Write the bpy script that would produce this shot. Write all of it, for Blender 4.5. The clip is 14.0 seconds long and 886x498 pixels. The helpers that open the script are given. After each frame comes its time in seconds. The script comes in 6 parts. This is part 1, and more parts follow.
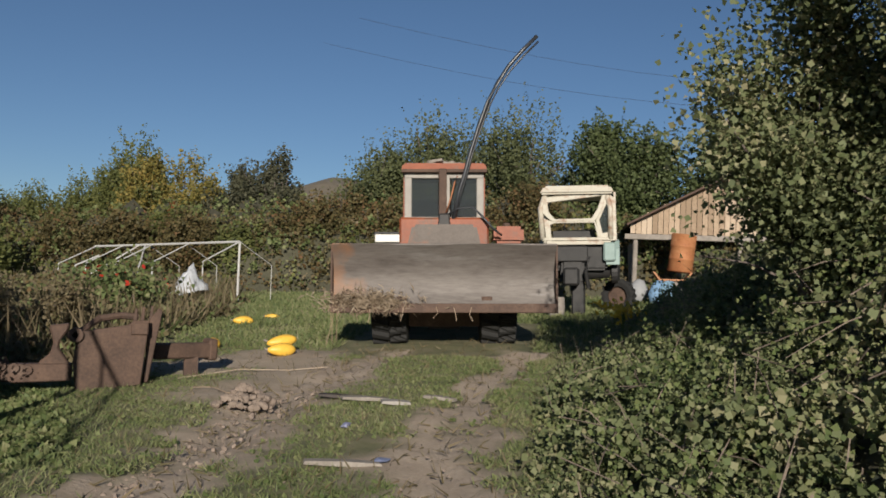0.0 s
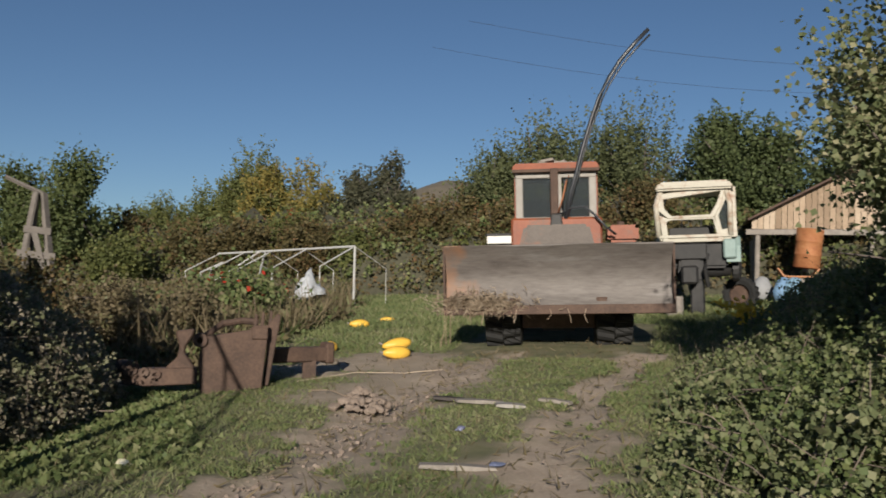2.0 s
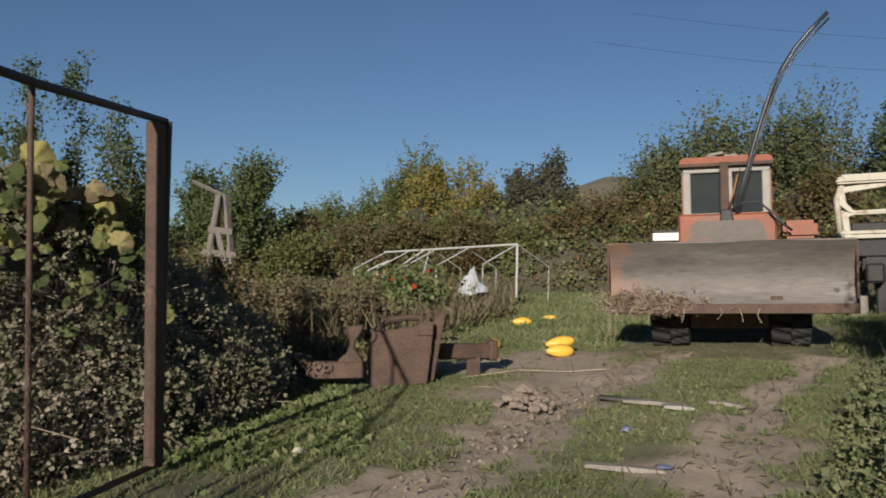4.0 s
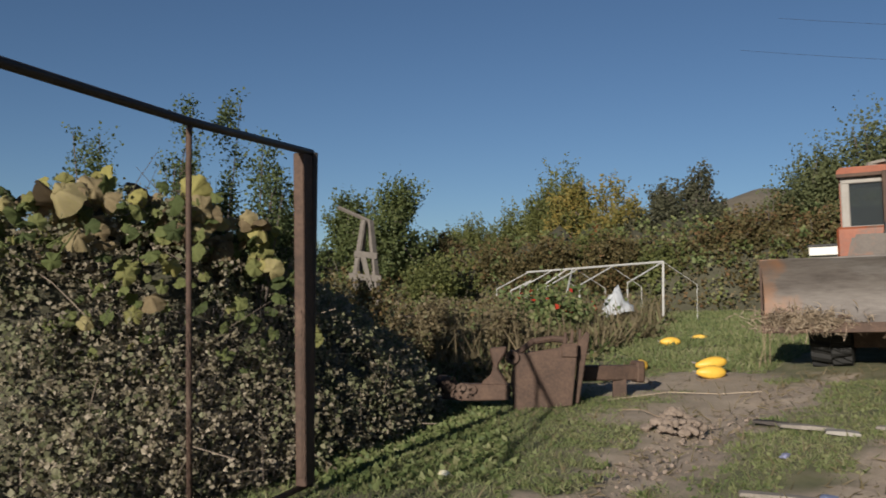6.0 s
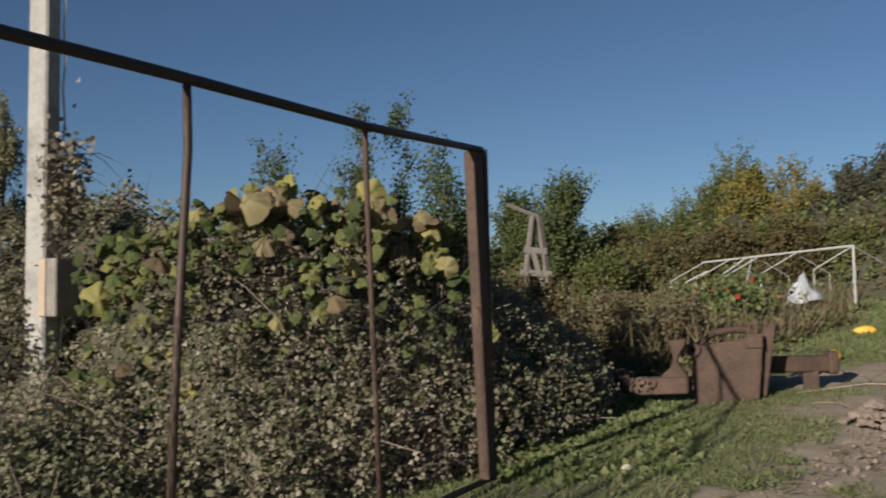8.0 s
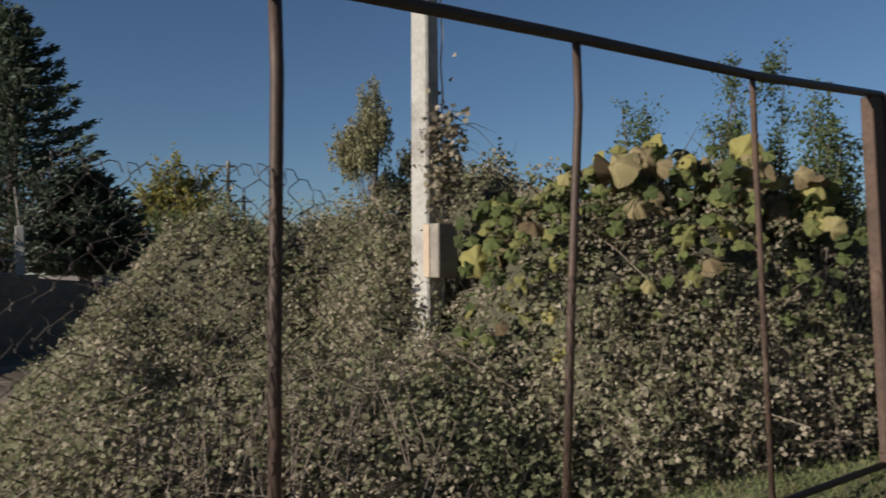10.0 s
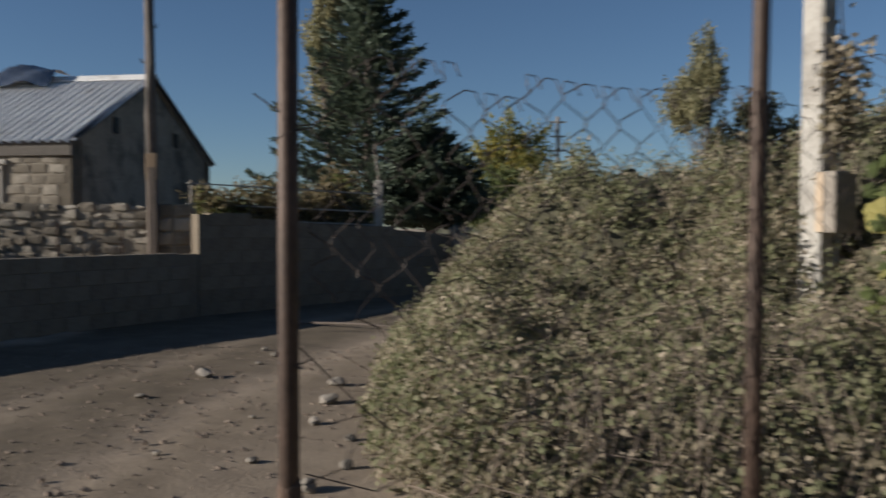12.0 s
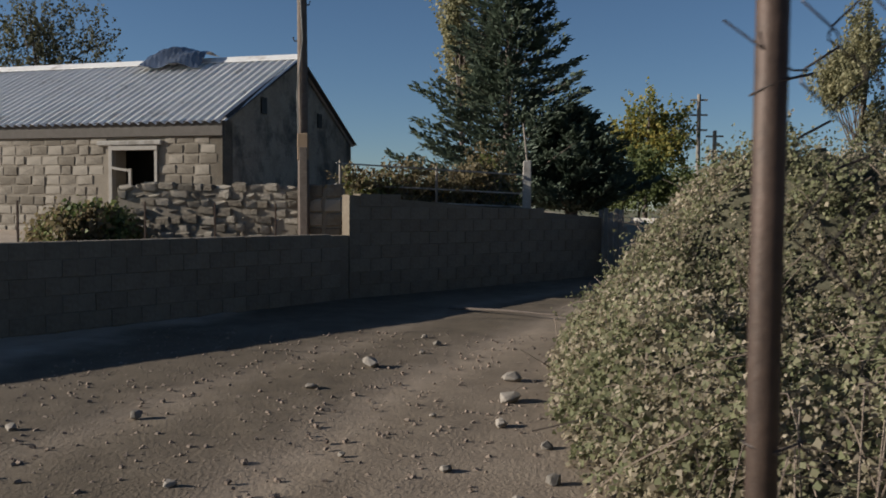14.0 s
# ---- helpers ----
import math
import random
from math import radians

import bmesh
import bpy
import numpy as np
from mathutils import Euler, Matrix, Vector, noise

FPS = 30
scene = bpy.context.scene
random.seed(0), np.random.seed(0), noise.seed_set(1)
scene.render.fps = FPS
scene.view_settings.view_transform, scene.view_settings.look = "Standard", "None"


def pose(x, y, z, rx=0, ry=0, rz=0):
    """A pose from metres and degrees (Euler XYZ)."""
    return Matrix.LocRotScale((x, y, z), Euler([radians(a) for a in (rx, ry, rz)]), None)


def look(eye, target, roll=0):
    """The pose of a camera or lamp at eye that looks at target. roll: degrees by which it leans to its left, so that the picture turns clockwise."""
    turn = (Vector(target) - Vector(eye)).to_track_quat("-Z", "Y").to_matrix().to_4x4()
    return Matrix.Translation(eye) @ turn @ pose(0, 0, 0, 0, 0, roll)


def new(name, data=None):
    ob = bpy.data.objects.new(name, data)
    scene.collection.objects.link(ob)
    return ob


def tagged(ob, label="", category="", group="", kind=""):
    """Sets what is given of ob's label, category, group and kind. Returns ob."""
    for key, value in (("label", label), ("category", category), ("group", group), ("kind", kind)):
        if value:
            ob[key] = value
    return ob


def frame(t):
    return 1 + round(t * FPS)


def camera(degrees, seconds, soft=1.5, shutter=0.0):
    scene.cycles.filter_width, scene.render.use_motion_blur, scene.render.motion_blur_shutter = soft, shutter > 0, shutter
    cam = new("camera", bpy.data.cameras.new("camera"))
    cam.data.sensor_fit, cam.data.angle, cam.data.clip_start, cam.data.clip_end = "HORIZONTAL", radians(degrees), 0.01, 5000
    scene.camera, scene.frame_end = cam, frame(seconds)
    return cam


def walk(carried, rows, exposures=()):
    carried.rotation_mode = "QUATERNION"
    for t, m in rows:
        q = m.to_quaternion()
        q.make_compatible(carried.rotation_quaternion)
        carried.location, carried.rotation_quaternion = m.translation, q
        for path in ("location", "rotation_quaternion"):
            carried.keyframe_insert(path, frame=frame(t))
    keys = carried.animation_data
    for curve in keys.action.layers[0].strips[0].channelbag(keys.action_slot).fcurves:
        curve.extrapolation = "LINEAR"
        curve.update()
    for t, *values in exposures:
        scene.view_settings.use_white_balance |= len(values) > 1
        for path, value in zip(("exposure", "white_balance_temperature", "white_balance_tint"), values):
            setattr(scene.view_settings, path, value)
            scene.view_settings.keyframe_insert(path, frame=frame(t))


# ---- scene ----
cam = camera(52.8, 14.0, 1.7, 0.5)
PATH = [
    (0, (0.0, 0.0, 1.4), (-0.422, 2.967, 1.538), 2.08),
    (0.5, (0.001, 0.041, 1.398), (-0.467, 3.002, 1.525), 1.76),
    (1, (0.0, 0.043, 1.4), (-0.569, 2.985, 1.54), 1.35),
    (1.5, (-0.0, 0.066, 1.403), (-0.668, 2.988, 1.536), 1.23),
    (2, (0.005, 0.058, 1.41), (-0.789, 2.948, 1.541), 1.19),
    (2.5, (-0.002, 0.05, 1.404), (-0.915, 2.904, 1.539), 0.97),
    (3, (-0.001, 0.035, 1.398), (-1.056, 2.841, 1.516), 1.11),
    (5.5, (0.0, 0.053, 1.427), (-1.611, 2.579, 1.583), 0.94),
    (6, (0.007, 0.051, 1.427), (-1.706, 2.508, 1.597), 0.57),
    (6.5, (0.01, 0.043, 1.426), (-1.788, 2.437, 1.613), 0.31),
    (7, (0.0, 0.046, 1.426), (-1.891, 2.367, 1.614), 0.03),
    (9.3, (-0.086, -0.029, 1.38), (-2.681, 1.473, 1.476), -1.5),
    (9.5, (-0.129, -0.036, 1.386), (-2.795, 1.336, 1.467), -1.23),
    (10, (-0.17, -0.073, 1.389), (-2.943, 1.07, 1.459), -0.85),
    (10.5, (-0.241, -0.118, 1.392), (-3.064, 0.896, 1.445), -0.99),
    (11, (-0.361, -0.191, 1.388), (-3.227, 0.694, 1.412), -1.42),
    (11.5, (-0.376, -0.279, 1.381), (-3.317, 0.311, 1.353), -0.21),
    (12, (-0.571, -0.349, 1.363), (-3.569, -0.246, 1.294), -0.1),
    (12.5, (-0.773, -0.423, 1.375), (-3.765, -0.624, 1.317), -1.1),
    (13, (-0.899, -0.514, 1.38), (-3.88, -0.832, 1.269), -0.02),
    (13.5, (-1.028, -0.69, 1.399), (-4.011, -0.998, 1.306), 0.3),
    (14, (-1.13, -0.829, 1.39), (-4.111, -1.138, 1.255), 0.39),
]
walk(cam, [(t, look(eye, target, roll)) for t, eye, target, roll in PATH], [(0, 0.36, 6150, 10), (7, 0.36, 6150, 10), (11, 0.44, 6100, 10), (12.5, 0.53, 6150, 10), (14, 0.53, 6150, 10)])

# ---- sky, sun ----
world = bpy.data.worlds.new("world")
scene.world = world
world.use_nodes = True
SUN_EL, SUN_X, SUN_Y = radians(17.0), 0.18, -0.9837
SUN_AZ = math.atan2(SUN_X, SUN_Y)
wn = world.node_tree.nodes
sky = wn.new("ShaderNodeTexSky")
sky.sky_type, sky.sun_disc = "NISHITA", False
sky.sun_elevation, sky.sun_rotation = SUN_EL, SUN_AZ
sky.air_density, sky.dust_density, sky.ozone_density, sky.altitude = 0.9, 0.2, 3.0, 900
world.node_tree.links.new(sky.outputs[0], wn["Background"].inputs[0])
wn["Background"].inputs[1].default_value = 0.047
sun = new("sun", bpy.data.lights.new("sun", "SUN"))
sun.data.energy, sun.data.angle, sun.data.color = 5.0, radians(0.55), (1.0, 0.9, 0.76)
sun.matrix_world = look((0, 0, 0), (-math.cos(SUN_EL) * SUN_X, -math.cos(SUN_EL) * SUN_Y, -math.sin(SUN_EL)))


# ---- mesh helpers ----
def smooth(a, b, v):
    v = np.clip((v - a) / (b - a), 0, 1)
    return v * v * (3 - 2 * v)


WALL_P, WALL_N = np.array((-14.49, -3.7)), np.array((0.55, 0.835))


def ground_z(x, y):
    """Height of the ground: the yard climbs away from the road, and the plot behind the block wall lies higher."""
    z = 0.058 * np.minimum(np.maximum(y, 0), 60) + 0.03 * np.clip(x, -30, 30) * smooth(2, 8, y) * (1 - smooth(40, 70, y))
    z = z * smooth(-26, -12, x) + 0.2 * (1 - smooth(-26, -12, x))
    behind = -((x - WALL_P[0]) * WALL_N[0] + (y - WALL_P[1]) * WALL_N[1])
    return z + 0.8 * smooth(0.12, 0.3, behind) * smooth(-24, -19, -np.abs(y + 6)) * (x < -5)


def gz(x, y):
    return float(ground_z(np.float64(x), np.float64(y)))


class Mesh:
    """Collects vertices and faces of one part."""

    def __init__(self):
        self.v, self.f = [], []

    def add(self, verts, faces, m=None):
        n = len(self.v)
        self.v += [tuple(m @ Vector(p)) if m else tuple(p) for p in verts]
        self.f += [tuple(i + n for i in f) for f in faces]
        return self

    def box(self, c, s, m=None, taper=(1, 1)):
        x, y, z = (k / 2 for k in s)
        a, b = taper
        vs = [(-x, -y, -z), (x, -y, -z), (x, y, -z), (-x, y, -z), (-x * a, -y * b, z), (x * a, -y * b, z), (x * a, y * b, z), (-x * a, y * b, z)]
        m = Matrix.Translation(c) @ (m or Matrix())
        return self.add(vs, [(3, 2, 1, 0), (4, 5, 6, 7), (0, 1, 5, 4), (1, 2, 6, 5), (2, 3, 7, 6), (3, 0, 4, 7)], m)

    def tube(self, pts, r, n=8, squash=1.0):
        pts = [Vector(p) for p in pts]
        rs = r if isinstance(r, (list, tuple)) else [r] * len(pts)
        vs, fs = [], []
        for i, p in enumerate(pts):
            d = (pts[min(i + 1, len(pts) - 1)] - pts[max(i - 1, 0)]).normalized()
            side = d.cross(Vector((0, 0, 1)) if abs(d.z) < 0.9 else Vector((0, 1, 0))).normalized()
            up = side.cross(d)
            for k in range(n):
                a = 2 * math.pi * k / n
                vs.append(p + rs[i] * (math.cos(a) * side + squash * math.sin(a) * up))
        for i in range(len(pts) - 1):
            for k in range(n):
                a, b = i * n + k, i * n + (k + 1) % n
                fs.append((a, a + n, b + n, b))
        fs += [tuple(range(n)), tuple(reversed(range(len(vs) - n, len(vs))))]
        return self.add(vs, fs)

    def lathe(self, prof, n=16, m=None):
        vs = [(r * math.cos(2 * math.pi * k / n), r * math.sin(2 * math.pi * k / n), z) for r, z in prof for k in range(n)]
        fs = [(i * n + k, i * n + (k + 1) % n, (i + 1) * n + (k + 1) % n, (i + 1) * n + k) for i in range(len(prof) - 1) for k in range(n)]
        fs += [tuple(reversed(range(n))), tuple(range(len(vs) - n, len(vs)))]
        return self.add(vs, fs, m)

    def slab(self, outline, thick, m=None):
        """A polygon in x, z with a thickness along y."""
        n = len(outline)
        vs = [(x, -thick / 2, z) for x, z in outline] + [(x, thick / 2, z) for x, z in outline]
        fs = [tuple(range(n)), tuple(reversed(range(n, 2 * n)))] + [(i, i + n, (i + 1) % n + n, (i + 1) % n) for i in range(n)]
        return self.add(vs, fs, m)

    def ring(self, outer, inner, thick, m=None):
        """A plate in x, z with a hole of as many corners."""
        n = len(outer)
        vs = [(x, y, z) for y in (-thick / 2, thick / 2) for loop in (outer, inner) for x, z in loop]
        fs = []
        for i in range(n):
            j = (i + 1) % n
            fs += [(i, j, n + j, n + i), (2 * n + i, 3 * n + i, 3 * n + j, 2 * n + j), (i, 2 * n + i, 2 * n + j, j), (n + i, n + j, 3 * n + j, 3 * n + i)]
        return self.add(vs, fs, m)

    def data(self, name, bevel=0.0, soft=False, rough=0.0, segs=1):
        me = bpy.data.meshes.new(name)
        bm = bmesh.new()
        vs = [bm.verts.new(p) for p in self.v]
        for f in self.f:
            try:
                bm.faces.new([vs[i] for i in f])
            except ValueError:
                pass
        bmesh.ops.recalc_face_normals(bm, faces=bm.faces)
        if bevel:
            bmesh.ops.bevel(bm, geom=bm.edges[:], offset=bevel, segments=segs, affect="EDGES", clamp_overlap=True)
        if rough:
            for v in bm.verts:
                v.co += rough * noise.noise_vector(v.co * 3.1)
        if soft:
            for f in bm.faces:
                f.smooth = True
        bm.to_mesh(me)
        bm.free()
        return me


def part(name, mesh, material, parent=None, label="", bevel=0.0, soft=False, rough=0.0, m=None, segs=1):
    data = mesh.data(name, bevel, soft, rough, segs) if isinstance(mesh, Mesh) else mesh
    ob = new(name, data)
    if not data.materials:
        data.materials.append(material)
    ob.parent = parent
    if m:
        ob.matrix_basis = m
    return tagged(ob, label)


def thing(name, m, label, category, group="", kind=""):
    ob = new(name)
    ob.empty_display_size = 0.2
    ob.matrix_basis = m if isinstance(m, Matrix) else Matrix.Translation(m)
    return tagged(ob, label, category, group, kind)


def fast_mesh(name, verts, faces):
    """A mesh from arrays: verts n x 3, faces k x 3 or k x 4."""
    me = bpy.data.meshes.new(name)
    verts, faces = np.asarray(verts, np.float32), np.asarray(faces, np.int32)
    k, s = faces.shape
    me.vertices.add(len(verts))
    me.vertices.foreach_set("co", verts.ravel())
    me.loops.add(k * s)
    me.loops.foreach_set("vertex_index", faces.ravel())
    me.polygons.add(k)
    me.polygons.foreach_set("loop_start", np.arange(0, k * s, s, dtype=np.int32))
    me.update(calc_edges=True)
    return me


def unit(a):
    return a / np.maximum(np.linalg.norm(a, axis=-1, keepdims=True), 1e-6)


LIGHTWARD = np.array((0.12, -0.62, 0.62))


def leaf_arrays(rng, p, along, size, aspect=0.55, fine=False, droop=0.25, turn=0.75, blade=False):
    """Folded leaves at p, each pointing along its direction, its face turned more or less to the light."""
    n = len(p)
    along = unit(along)
    w = unit(np.cross(LIGHTWARD + rng.normal(0, turn, (n, 3)), along))
    nrm = np.cross(along, w)
    s = np.asarray(size).reshape(-1, 1) * np.ones((n, 1))
    if blade:
        spots, face = [(0, 0.5, 0), (0, -0.5, 0), (1, 0, -droop)], [(0, 1, 2)]
    elif fine:
        spots = [(0, 0, 0), (0.26, 0.44, 0.07), (0.66, 0.38, 0.03), (1, 0, -droop), (0.66, -0.38, 0.03), (0.26, -0.44, 0.07)]
        face = [(0, 1, 2, 3), (0, 3, 4, 5)]
    else:
        spots = [(0, 0, 0), (0.45, 0.5, 0.1), (1, 0, -droop), (0.45, -0.5, 0.1)]
        face = [(0, 1, 2, 3)]
    vs = np.stack([p + s * (a * along + 2 * aspect * b * w + c * nrm) for a, b, c in spots], 1)
    k = len(spots)
    fs = (np.arange(n)[:, None, None] * k + np.array(face)[None]).reshape(-1, len(face[0]))
    return vs.reshape(-1, 3), fs


def leaves(name, rng, p, along, size, material, parent=None, aspect=0.55, fine=False, label="", droop=0.25, turn=0.75, blade=False):
    me = fast_mesh(name, *leaf_arrays(rng, p, along, size, aspect, fine, droop, turn, blade))
    me.materials.append(material)
    ob = new(name, me)
    ob.parent = parent
    return tagged(ob, label)


# ---- materials ----
def ramp_node(nt, cols, spread=(0.0, 1.0)):
    r = nt.nodes.new("ShaderNodeValToRGB")
    els = r.color_ramp.elements
    while len(els) < len(cols):
        els.new(0.5)
    for i, c in enumerate(cols):
        els[i].position = spread[0] + (spread[1] - spread[0]) * i / max(1, len(cols) - 1)
        els[i].color = (*c, 1)
    return r


def mat(name, cols, rough=0.8, metal=0.0, scale=5.0, bump=0.3, fine=9.0, spread=(0.3, 0.7), stain=None, stain_at=(0.5, 0.62), stain_scale=1.6, spec=0.4, per_object=0.0):
    """A surface with two scales of noise, fine relief, and stains of another colour with soft edges."""
    m = bpy.data.materials.new(name)
    m.use_nodes = True
    nt = m.node_tree
    b = nt.nodes["Principled BSDF"]
    co = nt.nodes.new("ShaderNodeTexCoord")
    n1, n2 = nt.nodes.new("ShaderNodeTexNoise"), nt.nodes.new("ShaderNodeTexNoise")
    for n, s, d in ((n1, scale, 6), (n2, scale * fine, 4)):
        n.inputs["Scale"].default_value, n.inputs["Detail"].default_value, n.inputs["Roughness"].default_value = s, d, 0.62
        nt.links.new(co.outputs["Object"], n.inputs["Vector"])
    mix = nt.nodes.new("ShaderNodeMix")
    mix.inputs[0].default_value = 0.42
    nt.links.new(n1.outputs[0], mix.inputs[2])
    nt.links.new(n2.outputs[0], mix.inputs[3])
    value = mix.outputs[0]
    if per_object:
        info = nt.nodes.new("ShaderNodeObjectInfo")
        ma = nt.nodes.new("ShaderNodeMath")
        ma.operation, ma.inputs[1].default_value = "MULTIPLY_ADD", per_object
        nt.links.new(info.outputs["Random"], ma.inputs[0])
        nt.links.new(value, ma.inputs[2])
        sub = nt.nodes.new("ShaderNodeMath")
        sub.operation, sub.inputs[1].default_value = "SUBTRACT", per_object / 2
        nt.links.new(ma.outputs[0], sub.inputs[0])
        value = sub.outputs[0]
    r = ramp_node(nt, cols, spread)
    nt.links.new(value, r.inputs[0])
    colour = r.outputs[0]
    if stain:
        n3 = nt.nodes.new("ShaderNodeTexNoise")
        n3.inputs["Scale"].default_value, n3.inputs["Detail"].default_value, n3.inputs["Roughness"].default_value = stain_scale, 8, 0.68
        nt.links.new(co.outputs["Object"], n3.inputs["Vector"])
        r3 = ramp_node(nt, [(0, 0, 0), (1, 1, 1)], stain_at)
        nt.links.new(n3.outputs[0], r3.inputs[0])
        mx = nt.nodes.new("ShaderNodeMix")
        mx.data_type = "RGBA"
        nt.links.new(r3.outputs[0], mx.inputs[0])
        nt.links.new(colour, mx.inputs[6])
        mx.inputs[7].default_value = (*stain, 1)
        colour = mx.outputs[2]
    nt.links.new(colour, b.inputs["Base Color"])
    b.inputs["Roughness"].default_value, b.inputs["Metallic"].default_value = rough, metal
    b.inputs["Specular IOR Level"].default_value = spec
    if bump:
        bp = nt.nodes.new("ShaderNodeBump")
        bp.inputs["Strength"].default_value, bp.inputs["Distance"].default_value = bump, 0.02
        nt.links.new(mix.outputs[0], bp.inputs["Height"])
        nt.links.new(bp.outputs[0], b.inputs["Normal"])
    return m


def leaf_mat(name, cols, rough=0.6, through_light=0.42, spec=0.25):
    """Leaves: each one takes its own colour, and lets some light through."""
    m = bpy.data.materials.new(name)
    m.use_nodes = True
    nt = m.node_tree
    b, out = nt.nodes["Principled BSDF"], nt.nodes["Material Output"]
    geo = nt.nodes.new("ShaderNodeNewGeometry")
    r = ramp_node(nt, cols)
    co = nt.nodes.new("ShaderNodeTexCoord")
    n = nt.nodes.new("ShaderNodeTexNoise")
    n.inputs["Scale"].default_value = 0.9
    nt.links.new(co.outputs["Object"], n.inputs["Vector"])
    ma = nt.nodes.new("ShaderNodeMath")
    ma.operation, ma.inputs[1].default_value = "MULTIPLY_ADD", 0.75
    sh = nt.nodes.new("ShaderNodeMath")
    sh.operation, sh.inputs[1].default_value, sh.inputs[2].default_value = "MULTIPLY_ADD", 0.9, -0.33
    nt.links.new(n.outputs[0], sh.inputs[0])
    nt.links.new(geo.outputs["Random Per Island"], ma.inputs[0])
    nt.links.new(sh.outputs[0], ma.inputs[2])
    nt.links.new(ma.outputs[0], r.inputs[0])
    nt.links.new(r.outputs[0], b.inputs["Base Color"])
    b.inputs["Roughness"].default_value, b.inputs["Specular IOR Level"].default_value = rough, spec
    tr = nt.nodes.new("ShaderNodeBsdfTranslucent")
    nt.links.new(r.outputs[0], tr.inputs[0])
    mx = nt.nodes.new("ShaderNodeMixShader")
    mx.inputs[0].default_value = through_light
    nt.links.new(b.outputs[0], mx.inputs[1])
    nt.links.new(tr.outputs[0], mx.inputs[2])
    nt.links.new(mx.outputs[0], out.inputs[0])
    return m


def big_leaf_mat(name, cols, through_light=0.35):
    """Large single leaves: each has its own tint, with blotches and pale dry patches."""
    m = mat(name, cols, 0.7, 0, 7, 0.5, 5, (0.05, 0.95), spec=0.2, per_object=1.1)
    nt = m.node_tree
    b, out = nt.nodes["Principled BSDF"], nt.nodes["Material Output"]
    tr, mx = nt.nodes.new("ShaderNodeBsdfTranslucent"), nt.nodes.new("ShaderNodeMixShader")
    nt.links.new(b.inputs["Base Color"].links[0].from_socket, tr.inputs[0])
    mx.inputs[0].default_value = through_light
    nt.links.new(b.outputs[0], mx.inputs[1])
    nt.links.new(tr.outputs[0], mx.inputs[2])
    nt.links.new(mx.outputs[0], out.inputs[0])
    return m


L_SQUASH = big_leaf_mat("squash leaves", [(0.075, 0.095, 0.035), (0.105, 0.13, 0.045), (0.14, 0.165, 0.058), (0.18, 0.195, 0.07), (0.25, 0.235, 0.085)], 0.42)
L_SQUASH_DRY = big_leaf_mat("withered squash leaves", [(0.146, 0.106, 0.0615), (0.246, 0.19, 0.106), (0.335, 0.28, 0.146), (0.335, 0.302, 0.101)])
L_HEDGE = leaf_mat("hedge leaves", [(0.0732, 0.0885, 0.042), (0.128, 0.153, 0.066), (0.183, 0.206, 0.096), (0.244, 0.248, 0.126), (0.403, 0.354, 0.216)], through_light=0.45)
L_DRY = leaf_mat("dry bramble leaves", [(0.11, 0.0915, 0.061), (0.195, 0.171, 0.11), (0.269, 0.232, 0.158), (0.378, 0.323, 0.238), (0.513, 0.433, 0.33)], through_light=0.45)
L_BRAMBLE = leaf_mat("bramble leaves", [(0.0873, 0.0918, 0.0472), (0.153, 0.162, 0.0821), (0.231, 0.229, 0.131), (0.318, 0.289, 0.187)], through_light=0.45)
L_WILLOW = leaf_mat("willow leaves", [(0.06, 0.07, 0.03), (0.11, 0.125, 0.055), (0.17, 0.18, 0.08)])
L_APPLE = leaf_mat("apple leaves", [(0.045, 0.06, 0.022), (0.09, 0.115, 0.045), (0.14, 0.165, 0.065)])
L_PEAR = leaf_mat("pear leaves", [(0.045, 0.05, 0.028), (0.085, 0.085, 0.05), (0.13, 0.125, 0.075)])
L_YELLOW = leaf_mat("yellow leaves", [(0.09, 0.095, 0.03), (0.17, 0.155, 0.045), (0.28, 0.225, 0.06), (0.34, 0.22, 0.06)])
L_OLIVE = leaf_mat("olive green leaves", [(0.07, 0.08, 0.025), (0.12, 0.135, 0.045), (0.2, 0.195, 0.06)])
L_ROUND = leaf_mat("green leaves", [(0.055, 0.07, 0.025), (0.1, 0.125, 0.045), (0.16, 0.175, 0.065)])
L_BROWN = leaf_mat("autumn brown leaves", [(0.05, 0.045, 0.02), (0.1, 0.085, 0.035), (0.15, 0.12, 0.05), (0.19, 0.1, 0.05)])
L_RED = leaf_mat("red leaves", [(0.12, 0.08, 0.03), (0.25, 0.1, 0.04), (0.35, 0.14, 0.05)])
L_FIR = leaf_mat("fir needles", [(0.0518, 0.0713, 0.0476), (0.0864, 0.112, 0.0782), (0.126, 0.154, 0.109)], through_light=0.3)
L_YGREEN = leaf_mat("green leaves turning yellow", [(0.09, 0.11, 0.035), (0.16, 0.175, 0.055), (0.3, 0.255, 0.07), (0.4, 0.3, 0.07)])
L_POPLAR = leaf_mat("poplar leaves", [(0.152, 0.152, 0.0822), (0.24, 0.228, 0.127), (0.354, 0.316, 0.19)])
L_GRASS = leaf_mat("grass", [(0.0862, 0.115, 0.0414), (0.144, 0.178, 0.0667), (0.207, 0.224, 0.092), (0.322, 0.287, 0.172)], through_light=0.4)
L_WEED = leaf_mat("weeds", [(0.0605, 0.0847, 0.0302), (0.121, 0.158, 0.0544), (0.193, 0.218, 0.0847), (0.254, 0.242, 0.121)])
L_STRAW = leaf_mat("dry weeds", [(0.09, 0.075, 0.04), (0.16, 0.13, 0.07), (0.22, 0.17, 0.1), (0.12, 0.13, 0.05)])
